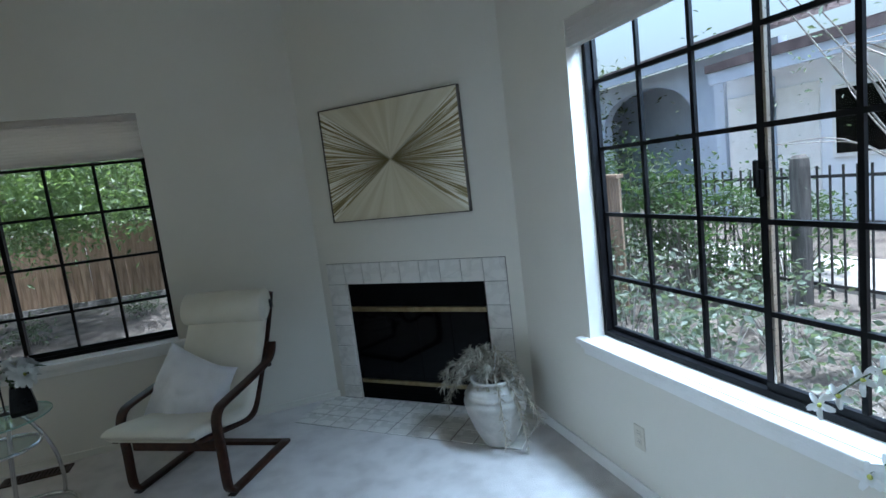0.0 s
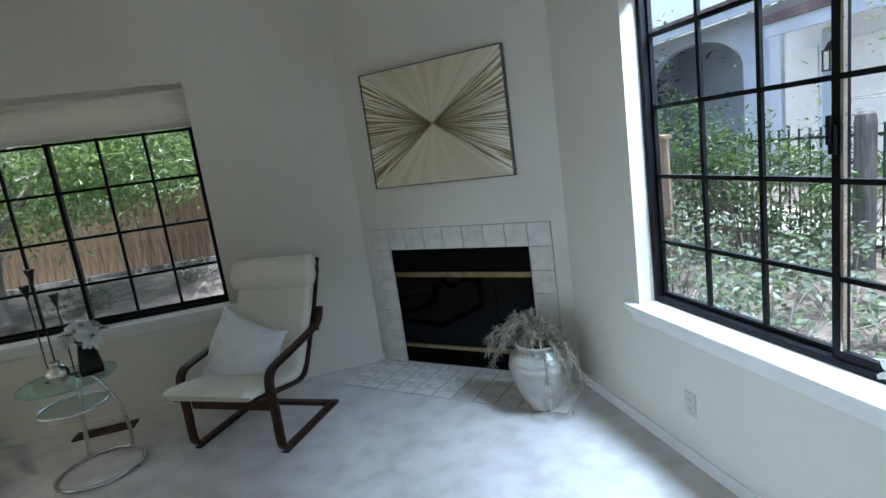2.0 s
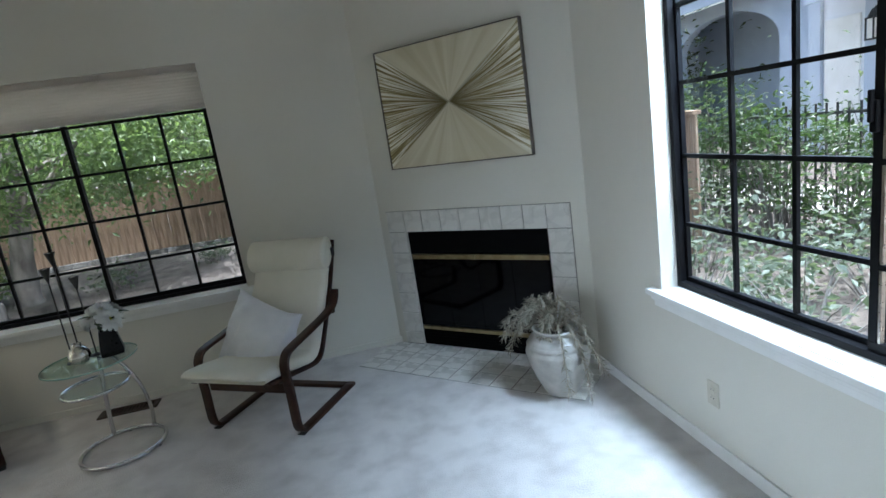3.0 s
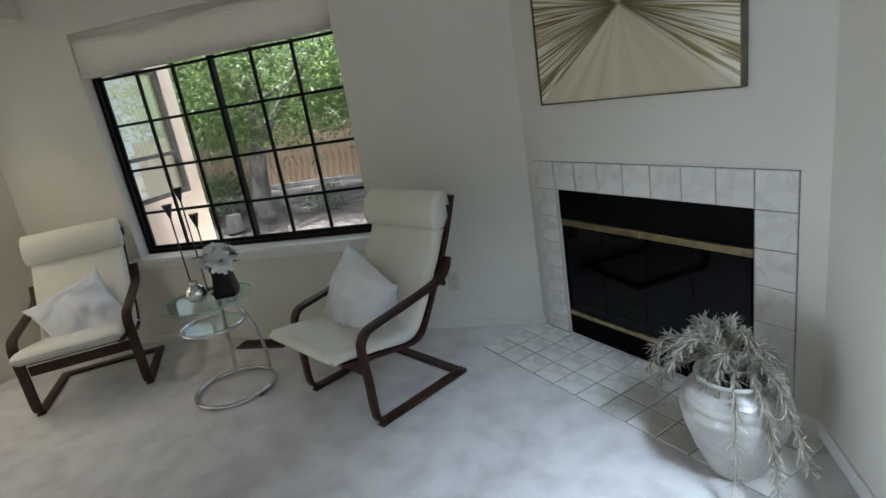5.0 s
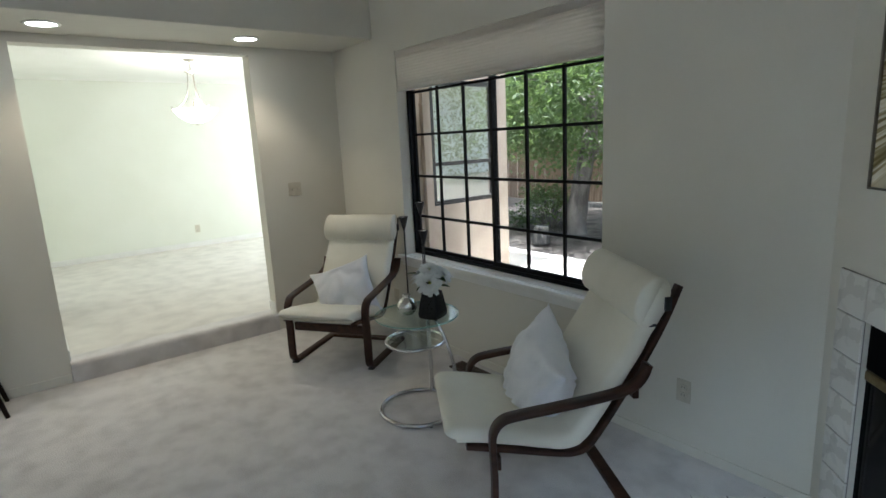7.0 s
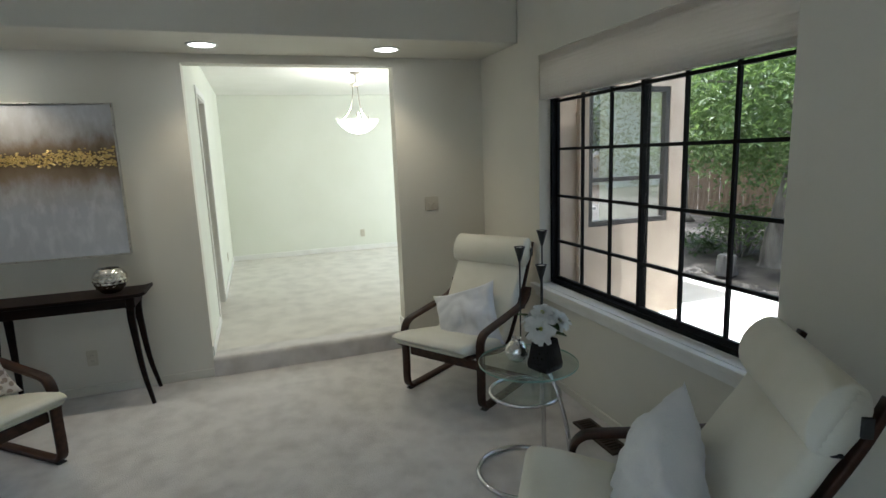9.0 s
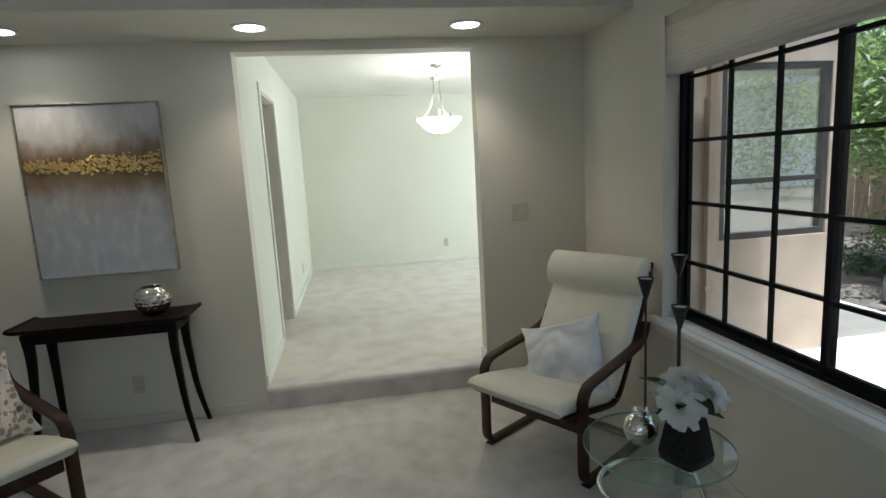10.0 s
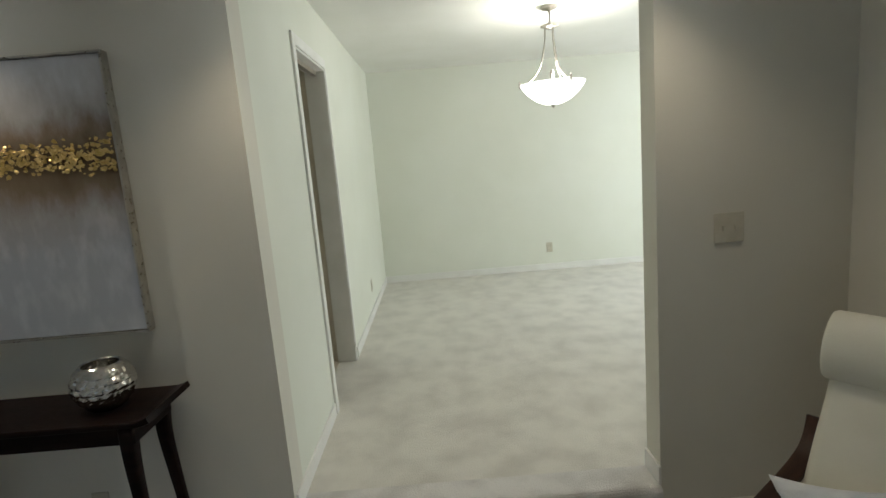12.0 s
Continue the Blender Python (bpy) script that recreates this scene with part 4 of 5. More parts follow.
def burst_paint():
    """Metallic rays from the middle: streaked side fans, smoother top and bottom fans."""
    mt = bpy.data.materials.new("metallic_ray_painting")
    mt.use_nodes = True
    n, l = links(mt)
    b = n["Principled BSDF"]
    tc, sp = n.new("ShaderNodeTexCoord"), n.new("ShaderNodeSeparateXYZ")
    l.new(tc.outputs["Object"], sp.inputs[0])
    x = math_node(n, l, "DIVIDE", sp.outputs["X"], 0.53)
    z = math_node(n, l, "DIVIDE", sp.outputs["Z"], 0.386)
    ang = math_node(n, l, "ARCTAN2", z, x)
    rad = math_node(n, l, "SQRT", math_node(n, l, "ADD", math_node(n, l, "MULTIPLY", x, x), math_node(n, l, "MULTIPLY", z, z)))
    side = math_node(n, l, "SUBTRACT", math_node(n, l, "ABSOLUTE", x), math_node(n, l, "ABSOLUTE", z))
    cs = n.new("ShaderNodeCombineXYZ")
    l.new(math_node(n, l, "MULTIPLY", math_node(n, l, "COSINE", ang), 24.0), cs.inputs["X"])
    l.new(math_node(n, l, "MULTIPLY", math_node(n, l, "SINE", ang), 24.0), cs.inputs["Y"])
    l.new(math_node(n, l, "MULTIPLY", rad, 0.8), cs.inputs["Z"])
    ray = n.new("ShaderNodeTexNoise")
    ray.inputs["Scale"].default_value, ray.inputs["Detail"].default_value = 1.6, 4.0
    l.new(cs.outputs[0], ray.inputs["Vector"])
    streak = ramp_node(n, l, ray.outputs["Fac"], [(0.38, (0.20, 0.155, 0.05)), (0.47, (0.44, 0.375, 0.20)), (0.53, (0.76, 0.71, 0.55)), (0.60, (0.90, 0.87, 0.76))])
    soft = n.new("ShaderNodeTexNoise")
    soft.inputs["Scale"].default_value, soft.inputs["Detail"].default_value = 0.35, 2.0
    l.new(cs.outputs[0], soft.inputs["Vector"])
    calm = ramp_node(n, l, soft.outputs["Fac"], [(0.3, (0.57, 0.51, 0.34)), (0.7, (0.69, 0.64, 0.48))])
    isside = n.new("ShaderNodeMapRange")
    isside.inputs["From Min"].default_value, isside.inputs["From Max"].default_value = -0.03, 0.03
    l.new(side, isside.inputs["Value"])
    col = mix_node(n, l, isside.outputs["Result"], calm, streak)
    # olive shadow along the diagonals of the side fans, strongest near the middle
    diag = n.new("ShaderNodeMapRange")
    diag.inputs["From Min"].default_value, diag.inputs["From Max"].default_value = 0.0, 0.45
    diag.inputs["To Min"].default_value, diag.inputs["To Max"].default_value = 1.0, 0.0
    l.new(math_node(n, l, "ABSOLUTE", side), diag.inputs["Value"])
    near = n.new("ShaderNodeMapRange")
    near.inputs["From Min"].default_value, near.inputs["From Max"].default_value = 0.10, 1.05
    near.inputs["To Min"].default_value, near.inputs["To Max"].default_value = 1.0, 0.05
    l.new(rad, near.inputs["Value"])
    wide = math_node(n, l, "ADD", math_node(n, l, "MULTIPLY", diag.outputs["Result"], 0.45), 0.55)
    olive = math_node(n, l, "MULTIPLY", math_node(n, l, "MULTIPLY", wide, near.outputs["Result"]), isside.outputs["Result"])
    col = mix_node(n, l, olive, col, (0.11, 0.08, 0.012))
    l.new(col, b.inputs["Base Color"])
    b.inputs["Metallic"].default_value, b.inputs["Roughness"].default_value = 0.2, 0.5
    bp = n.new("ShaderNodeBump")
    bp.inputs["Strength"].default_value, bp.inputs["Distance"].default_value = 0.5, 0.006
    l.new(ray.outputs["Fac"], bp.inputs["Height"])
    l.new(bp.outputs["Normal"], b.inputs["Normal"])
    return mt


PW, PH, PZ = 1.058, 0.778, 1.718
pc = FP @ Vector((0.699, 0.0, PZ))
pa = thing("wall_painting", "champagne and olive ray-burst canvas in a thin dark silver frame", "painting", Matrix.Translation(pc) @ pose(0, 0, 0, 0, 0, -45))
part("canvas", box(-PW / 2 + 0.006, PW / 2 - 0.006, -0.036, -0.004, -PH / 2 + 0.006, PH / 2 - 0.006, bevel=0.002), burst_paint(), pa, "metallic ray-burst canvas")
M_PFRAME = surface("dark_silver_frame", (0.14, 0.13, 0.11), (0.22, 0.20, 0.17), 0.35, 20, 60, 0.05, metal=0.8)
for r in ((-PW / 2, PW / 2, PH / 2 - 0.006, PH / 2), (-PW / 2, PW / 2, -PH / 2, -PH / 2 + 0.006), (-PW / 2, -PW / 2 + 0.006, -PH / 2 + 0.006, PH / 2 - 0.006), (PW / 2 - 0.006, PW / 2, -PH / 2 + 0.006, PH / 2 - 0.006)):
    part("frame_strip", box(r[0], r[1], -0.044, -0.003, r[2], r[3], bevel=0.001), M_PFRAME, pa)


# ---- grey canvas with a gold leaf band ----
def band_paint():
    mt = bpy.data.materials.new("grey_cloud_painting")
    mt.use_nodes = True
    n, l = links(mt)
    b = n["Principled BSDF"]
    tc, sp = n.new("ShaderNodeTexCoord"), n.new("ShaderNodeSeparateXYZ")
    l.new(tc.outputs["Object"], sp.inputs[0])
    mp = n.new("ShaderNodeMapping")
    mp.inputs["Scale"].default_value = (2.2, 1, 1.0)
    l.new(tc.outputs["Object"], mp.inputs["Vector"])
    nz = n.new("ShaderNodeTexNoise")
    nz.inputs["Scale"].default_value, nz.inputs["Detail"].default_value, nz.inputs["Roughness"].default_value = 4.0, 6.0, 0.62
    l.new(mp.outputs[0], nz.inputs["Vector"])
    h = math_node(n, l, "ADD", sp.outputs["Z"], math_node(n, l, "MULTIPLY", math_node(n, l, "SUBTRACT", nz.outputs["Fac"], 0.5), 0.26))
    f = n.new("ShaderNodeMapRange")
    f.inputs["From Min"].default_value, f.inputs["From Max"].default_value = -0.51, 0.51
    l.new(h, f.inputs["Value"])
    col = ramp_node(n, l, f.outputs["Result"], [(0.0, (0.50, 0.52, 0.56)), (0.30, (0.42, 0.44, 0.48)), (0.45, (0.36, 0.345, 0.34)), (0.55, (0.19, 0.14, 0.085)), (0.66, (0.11, 0.068, 0.028)), (0.73, (0.22, 0.165, 0.11)), (0.81, (0.42, 0.40, 0.38)), (1.0, (0.56, 0.56, 0.57))])
    n2 = n.new("ShaderNodeTexNoise")
    n2.inputs["Scale"].default_value, n2.inputs["Detail"].default_value = 9.0, 6.0
    l.new(mp.outputs[0], n2.inputs["Vector"])
    m = n.new("ShaderNodeMapRange")
    m.inputs["From Min"].default_value, m.inputs["From Max"].default_value = 0.45, 0.75
    m.inputs["To Max"].default_value = 0.55
    l.new(n2.outputs["Fac"], m.inputs["Value"])
    away = n.new("ShaderNodeMapRange")
    away.inputs["From Min"].default_value, away.inputs["From Max"].default_value = 0.10, 0.28
    l.new(math_node(n, l, "ABSOLUTE", math_node(n, l, "SUBTRACT", sp.outputs["Z"], 0.14)), away.inputs["Value"])
    col = mix_node(n, l, math_node(n, l, "MULTIPLY", m.outputs["Result"], away.outputs["Result"]), col, (0.70, 0.71, 0.73))
    l.new(col, b.inputs["Base Color"])
    b.inputs["Roughness"].default_value = 0.5
    bp = n.new("ShaderNodeBump")
    bp.inputs["Strength"].default_value, bp.inputs["Distance"].default_value = 0.3, 0.004
    l.new(n2.outputs["Fac"], bp.inputs["Height"])
    l.new(bp.outputs["Normal"], b.inputs["Normal"])
    return mt


QW, QH, QZ = 0.782, 1.022, 1.503
pb = thing("wall_painting", "grey and brown abstract canvas with a gold leaf band", "painting", pose(0, 1.27, QZ, 0, 0, 90))
part("canvas", box(-QW / 2 + 0.01, QW / 2 - 0.01, -0.036, -0.004, -QH / 2 + 0.01, QH / 2 - 0.01, bevel=0.002), band_paint(), pb)
M_QFRAME = surface("champagne_frame", (0.46, 0.43, 0.37), (0.58, 0.55, 0.48), 0.3, 20, 60, 0.05, metal=0.85)
for r in ((-QW / 2, QW / 2, QH / 2 - 0.008, QH / 2), (-QW / 2, QW / 2, -QH / 2, -QH / 2 + 0.008), (-QW / 2, -QW / 2 + 0.008, -QH / 2 + 0.008, QH / 2 - 0.008), (QW / 2 - 0.008, QW / 2, -QH / 2 + 0.008, QH / 2 - 0.008)):
    part("frame_strip", box(r[0], r[1], -0.046, -0.003, r[2], r[3], bevel=0.001), M_QFRAME, pb)
M_GOLD = surface("gold_leaf", (0.56, 0.39, 0.12), (0.80, 0.62, 0.27), 0.46, 30, 90, 0.2, metal=1.0, island=0.5)
rng = random.Random(11)
bm = bmesh.new()
for k in range(620):
    u = rng.uniform(-0.37, 0.37)
    spread = 0.022 + 0.022 * (u + 0.37) / 0.74
    v = 0.155 + rng.gauss(0, 1) * spread * 0.75 + 0.008 * math.sin(u * 17)
    if abs(v - 0.155) > spread * 1.7:
        continue
    a, s = rng.uniform(0, math.pi), rng.uniform(0.005, 0.013)
    pts = []
    for q in range(5):
        t = a + q * 2 * math.pi / 5
        r = s * rng.uniform(0.5, 1.3)
        pts.append(bm.verts.new((u + r * math.cos(t), -0.037 - rng.uniform(0.0004, 0.006), v + r * math.sin(t) * 0.8)))
    bm.faces.new(pts)
bmesh.ops.recalc_face_normals(bm, faces=bm.faces)
gl = part("gold_leaf", bm, M_GOLD, pb, "raised flakes of gold leaf")

# ---- console table ----
ct = thing("console_table", "espresso wooden console table with curved sabre legs", "console table", pose(0, 0.03, 0))
CZ = 0.762
lip = smooth_path([(0, 0.775, CZ + 0.004), (0, 0.80, CZ - 0.006), (0, 0.86, CZ - 0.010), (0, 1.25, CZ - 0.010), (0, 1.64, CZ - 0.010), (0, 1.70, CZ - 0.006), (0, 1.73, CZ + 0.004)], 4)
bm = sweep(lip, rounded(0.31, 0.022, 0.005, 2), up=Vector((1, 0, 0)))
bmesh.ops.translate(bm, vec=(0.172, 0, 0), verts=bm.verts)
part("tabletop", bm, M_WOOD_BLACK, ct, "dark top with upturned ends")
part("apron", boxes([(0.04, 0.30, 0.845, 1.66, CZ - 0.09, CZ - 0.0215)], 0.004), M_WOOD_BLACK, ct)
for top, foot in (((0.285, 0.862), (0.335, 0.835)), ((0.285, 1.635), (0.340, 1.705)), ((0.055, 0.862), (0.05, 0.862)), ((0.055, 1.635), (0.035, 1.70))):
    t, f = Vector((*top, 0)), Vector((*foot, 0))
    pts = [Vector((*(t * (1 - k) + f * k).xy, z)) for k, z in ((0.0, CZ - 0.03), (-0.12, CZ - 0.16), (0.02, 0.45), (0.35, 0.22), (1.0, 0.0))]
    path = smooth_path(pts, 5)
    sc = [1.0 - 0.55 * i / (len(path) - 1) for i in range(len(path))]
    part("leg", sweep(path, rounded(0.052, 0.052, 0.008, 2), scales=sc), M_WOOD_BLACK, ct, smooth=True)

bw = thing("silver_bowl", "round hammered silver bowl on the console table", "bowl", pose(0.175, 1.54, CZ + 0.001))
bowl_rows = [(0.048, 0.0)] + [(0.045 + 0.058 * math.sin(radians(14 + 5.7 * k)), 0.008 + 0.155 * k / 24) for k in range(25)] + [(0.066, 0.168), (0.060, 0.164), (0.088, 0.10), (0.05, 0.02)]
bm = lathe(bowl_rows, 64)
for v in bm.verts:
    if 0.004 < v.co.z < 0.16:
        a = math.atan2(v.co.y, v.co.x)
        k = 1 + 0.05 * abs(math.sin(a * 8 + (math.pi / 2 if math.floor(v.co.z / 0.026) % 2 else 0))) * abs(math.sin(v.co.z / 0.026 * math.pi))
        v.co.x, v.co.y = v.co.x * k, v.co.y * k
part("bowl_body", bm, M_SILVER, bw)

# ---- big pot with dried foliage on the hearth ----
pt = thing("plant_pot", "ribbed cream ceramic urn of dried grey foliage on the hearth", "potted plant", pose(4.553, 3.055, 0.008))
prof = [(0.088, 0.0), (0.092, 0.004), (0.105, 0.03), (0.142, 0.11), (0.172, 0.20), (0.180, 0.26), (0.172, 0.305), (0.152, 0.338), (0.122, 0.358), (0.118, 0.368), (0.130, 0.380), (0.134, 0.390), (0.128, 0.396), (0.114, 0.390), (0.108, 0.36), (0.13, 0.31)]
fine = []
for (r0, z0), (r1, z1) in zip(prof, prof[1:]):
    for k in range(4):
        t = k / 4
        r, z = r0 + (r1 - r0) * t, z0 + (z1 - z0) * t
        if 0.24 < z < 0.35 and len(fine) < 48:
            r += 0.0045 * math.sin(z * 420)
        fine.append((r, z))
fine.append(prof[-1])
part("urn", lathe(fine, 44), M_CERAMIC, pt, smooth=True)
M_SOIL = surface("dark_soil", (0.03, 0.024, 0.018), (0.07, 0.055, 0.04), 0.95, 30, 120, 0.6)
part("soil", lathe([(0.11, 0.345), (0.112, 0.352), (0.06, 0.362), (0.01, 0.365)], 24), M_SOIL, pt)
M_DRY = surface("dried_grey_leaf", (0.20, 0.18, 0.125), (0.50, 0.455, 0.36), 0.75, 3, 40, 0.05, island=0.8)
M_TWIG = surface("dry_twig", (0.16, 0.12, 0.08), (0.26, 0.20, 0.14), 0.85, 20, 80, 0.2)
rng = random.Random(21)
SPRIGS = [(-0.28, 0.05, 0.54, 0.42), (-0.33, 0.0, 0.52, 0.36), (-0.31, 0.12, 0.52, 0.40), (-0.25, -0.06, 0.54, 0.44), (-0.35, 0.06, 0.50, 0.34), (-0.22, 0.10, 0.57, 0.47), (-0.14, 0.04, 0.58, 0.52), (-0.28, -0.08, 0.50, 0.36), (-0.18, -0.03, 0.56, 0.46), (-0.36, -0.03, 0.47, 0.28),
          (-0.05, 0.06, 0.58, 0.53), (0.05, 0.0, 0.58, 0.50), (0.12, 0.05, 0.55, 0.47), (0.0, -0.04, 0.56, 0.50), (-0.08, 0.10, 0.59, 0.55), (0.19, -0.05, 0.52, 0.38), (0.20, -0.12, 0.48, 0.22), (0.13, -0.19, 0.46, 0.12), (0.24, -0.10, 0.46, 0.12), (0.22, 0.0, 0.49, 0.36), (0.27, -0.05, 0.44, 0.20)]
SPRIGS += [(rng.uniform(-0.3, 0.22), rng.uniform(-0.14, 0.12), rng.uniform(0.47, 0.54), rng.uniform(0.34, 0.48)) for k in range(9)]
for dx, dy, top, tip in SPRIGS:
    dx, top, tip = dx * rng.uniform(0.75, 1.15), top - rng.uniform(0.0, 0.06), tip - rng.uniform(0.0, 0.07)
    right = Vector((0.70711, -0.70711, 0))
    out = Vector((-0.70711, -0.70711, 0))
    end = right * dx + out * (-dy)
    path = smooth_path([(0.02 * rng.uniform(-1, 1), 0.02 * rng.uniform(-1, 1), 0.34), (end.x * 0.35, end.y * 0.35, 0.34 + (top - 0.34) * 0.8), (end.x * 0.75, end.y * 0.75, (top * 0.62 + tip * 0.38)), (end.x, end.y, tip)], 9)
    sp_ = part("twig", sweep(path, circle(0.0028, 5), up=Vector((0.3, 0.9, 0.2)), scales=[1.2 - 0.8 * i / (len(path) - 1) for i in range(len(path))]), M_TWIG, pt)
    verts, faces = [], []
    for i in range(6, len(path)):
        p = path[i]
        d = (path[i] - path[i - 1]).normalized()
        for k in range(6):
            perp = Vector((rng.uniform(-1, 1), rng.uniform(-1, 1), rng.uniform(-0.6, 1.0))).normalized()
            ld = (d * rng.uniform(0.5, 1.3) + perp * rng.uniform(0.5, 1.0)).normalized()
            ln, wd = rng.uniform(0.030, 0.060), rng.uniform(0.002, 0.0036)
            s = ld.cross(Vector((0.2, 0.1, 1))).normalized() * wd
            droop = Vector((0, 0, -0.006))
            q = p + d * rng.uniform(-0.012, 0.012)
            b0 = len(verts)
            verts += [q, q + ld * ln * 0.5 + s, q + ld * ln + droop, q + ld * ln * 0.5 - s]
            faces += [(b0, b0 + 1, b0 + 2), (b0, b0 + 2, b0 + 3)]
    lf = mesh_object("leaves", verts, faces, M_DRY)
    lf.parent = sp_

# ---- dining pendant ----
LX, LY = -2.0, 3.68
pd = thing("pendant_lamp", "lit alabaster bowl pendant lamp with brushed nickel arms", "pendant lamp", pose(LX, LY, 0.03))
part("canopy", lathe([(0.062, 2.509), (0.062, 2.50), (0.050, 2.488), (0.014, 2.480), (0.008, 2.47)], 28), M_NICKEL, pd, smooth=True)
part("stem", lathe([(0.006, 2.475), (0.006, 2.385)], 10), M_NICKEL, pd, smooth=True)
part("hub", lathe([(0.010, 2.40), (0.030, 2.390), (0.066, 2.380), (0.068, 2.372), (0.030, 2.360), (0.010, 2.35)], 28), M_NICKEL, pd, smooth=True)
for k in range(3):
    a = radians(20 + 120 * k)
    c, s = math.cos(a), math.sin(a)
    pts = [(0.035 * c, 0.035 * s, 2.368), (0.045 * c, 0.045 * s, 2.25), (0.085 * c, 0.085 * s, 2.10), (0.16 * c, 0.16 * s, 2.01), (0.232 * c, 0.232 * s, 1.985)]
    arm = part("arm", sweep(smooth_path(pts, 5), circle(0.006, 8), up=Vector((-s, c, 0))), M_NICKEL, pd, smooth=True)
    part("finial", lathe([(0.006, 1.965), (0.009, 1.975), (0.009, 2.01), (0.004, 2.018)], 12), M_NICKEL, arm, m=pose(0.234 * c, 0.234 * s, 0))
M_ALAB = glow("alabaster_glass", (1.0, 0.95, 0.84), 1.3)
part("bowl", lathe([(0.02, 1.832), (0.06, 1.838), (0.12, 1.862), (0.18, 1.908), (0.222, 1.962), (0.232, 1.985), (0.226, 1.986), (0.17, 1.915), (0.10, 1.868), (0.03, 1.848)], 44), M_ALAB, pd, "glowing alabaster glass bowl", smooth=True)
part("bottom_finial", lathe([(0.004, 1.812), (0.012, 1.818), (0.014, 1.828), (0.022, 1.836)], 16), M_NICKEL, pd, smooth=True)
part("lamp_column", lathe([(0.02, 1.85), (0.028, 1.90), (0.022, 1.97), (0.014, 2.02), (0.02, 2.06), (0.008, 2.08)], 16), M_NICKEL, pd, smooth=True)
bulb = new("pendant_bulb", bpy.data.lights.new("pendant_bulb", "POINT"))
bulb.data.energy, bulb.data.color, bulb.data.shadow_soft_size = 10, (1.0, 0.92, 0.78), 0.06
bulb.location = (LX + 0.06, LY + 0.05, 2.06)

# ---- orchid on the front window sill ----
oc = thing("orchid", "white orchid spray leaning over the front window sill", "orchid", pose(4.935, 0.99, ZS + 0.003))
part("pot", lathe([(0.032, 0.0), (0.034, 0.003), (0.044, 0.075), (0.046, 0.08), (0.040, 0.08), (0.038, 0.07)], 24), M_CERAMIC, oc, smooth=True)
for k in range(5):
    part("leaf", leaf_blade(0.16, 0.05), M_GREEN, oc, smooth=True, m=pose(0, 0, 0.075, 0, -35, 60 + k * 72))
rng = random.Random(9)
for pts, blooms in (([(0, 0, 0.07), (-0.02, 0.08, 0.26), (-0.05, 0.22, 0.26), (-0.07, 0.36, 0.13)], ((-0.06, 0.33, 0.15), (-0.065, 0.38, 0.105), (-0.05, 0.27, 0.215), (-0.045, 0.22, 0.25))),
                    ([(0, 0, 0.07), (-0.04, 0.06, 0.14), (-0.09, 0.14, 0.08), (-0.11, 0.22, -0.01)], ((-0.10, 0.18, 0.02), (-0.11, 0.22, -0.02), (-0.08, 0.12, 0.09)))):
    st = part("spray", sweep(smooth_path(pts, 6), circle(0.0025, 6), up=Vector((1, 0.1, 0.3))), M_STEM, oc)
    for b in blooms:
        flower(oc, b, (-0.9, 0.1 - rng.random() * 0.4, 0.3), 0.042, rng, rings=((5, 0.3, 1.0), (3, 0.7, 0.6)))

# ---- outside ----
M_MULCH = surface("leaf_mulch", (0.04, 0.034, 0.03), (0.15, 0.13, 0.115), 0.95, 3.5, 55, 0.9, dist=0.03, detail=8, contrast=(0.3, 0.7))
M_CONCRETE = surface("pale_concrete", (0.60, 0.57, 0.53), (0.72, 0.69, 0.65), 0.85, 1.5, 60, 0.3)
M_BOARD = surface("weathered_fence_board", (0.17, 0.115, 0.075), (0.34, 0.24, 0.165), 0.85, 3, 30, 0.3, stretch=(14, 14, 1.0))
M_BARK = surface("grey_bark", (0.10, 0.09, 0.08), (0.25, 0.23, 0.21), 0.9, 8, 40, 0.7, stretch=(1, 1, 0.3), dist=0.02)
M_POST = surface("weathered_post", (0.055, 0.052, 0.05), (0.12, 0.115, 0.11), 0.9, 6, 40, 0.3, stretch=(6, 6, 0.6))
M_LEAF1 = leafy("garden_tree_leaf", (0.03, 0.06, 0.025), (0.16, 0.22, 0.10))
M_LEAF2 = leafy("hedge_leaf", (0.012, 0.026, 0.012), (0.07, 0.115, 0.045))
M_LEAF3 = leafy("pale_shrub_leaf", (0.010, 0.018, 0.010), (0.125, 0.155, 0.120))
M_LEAF4 = leafy("far_leaf", (0.016, 0.030, 0.013), (0.065, 0.088, 0.042))


def ground_z(x, y):
    k = min(max((y - 6.9) / 2.2, 0), 1) * (1 if x < 4.5 else max(0.0, 1 - (x - 4.5) / 2))
    bump = 0.05 * noise.noise(Vector((x * 0.5, y * 0.5, 0))) * (1 if (y > 8.2 or x > 5.7) else 0)
    return -0.16 + 0.20 * k * k * (3 - 2 * k) + bump


def axis_steps(lo, hi, fine_lo, fine_hi, step):
    out = [lo, lo * 0.6 + fine_lo * 0.4, lo * 0.25 + fine_lo * 0.75]
    v = fine_lo
    while v < fine_hi:
        out.append(v)
        v += step
    return out + [fine_hi, hi * 0.2 + fine_hi * 0.8, hi * 0.5 + fine_hi * 0.5, hi]


gx, gy = axis_steps(-300, 300, -9, 18, 0.6), axis_steps(-300, 300, -6, 19, 0.6)
gv = [(x, y, ground_z(x, y)) for y in gy for x in gx]
nx = len(gx)
gf = [(j * nx + i, j * nx + i + 1, (j + 1) * nx + i + 1, (j + 1) * nx + i) for j in range(len(gy) - 1) for i in range(nx - 1)]
tagged(mesh_object("ground", gv, gf, M_MULCH, True), "dark mulch ground littered with dry leaves", "ground", kind="structure")

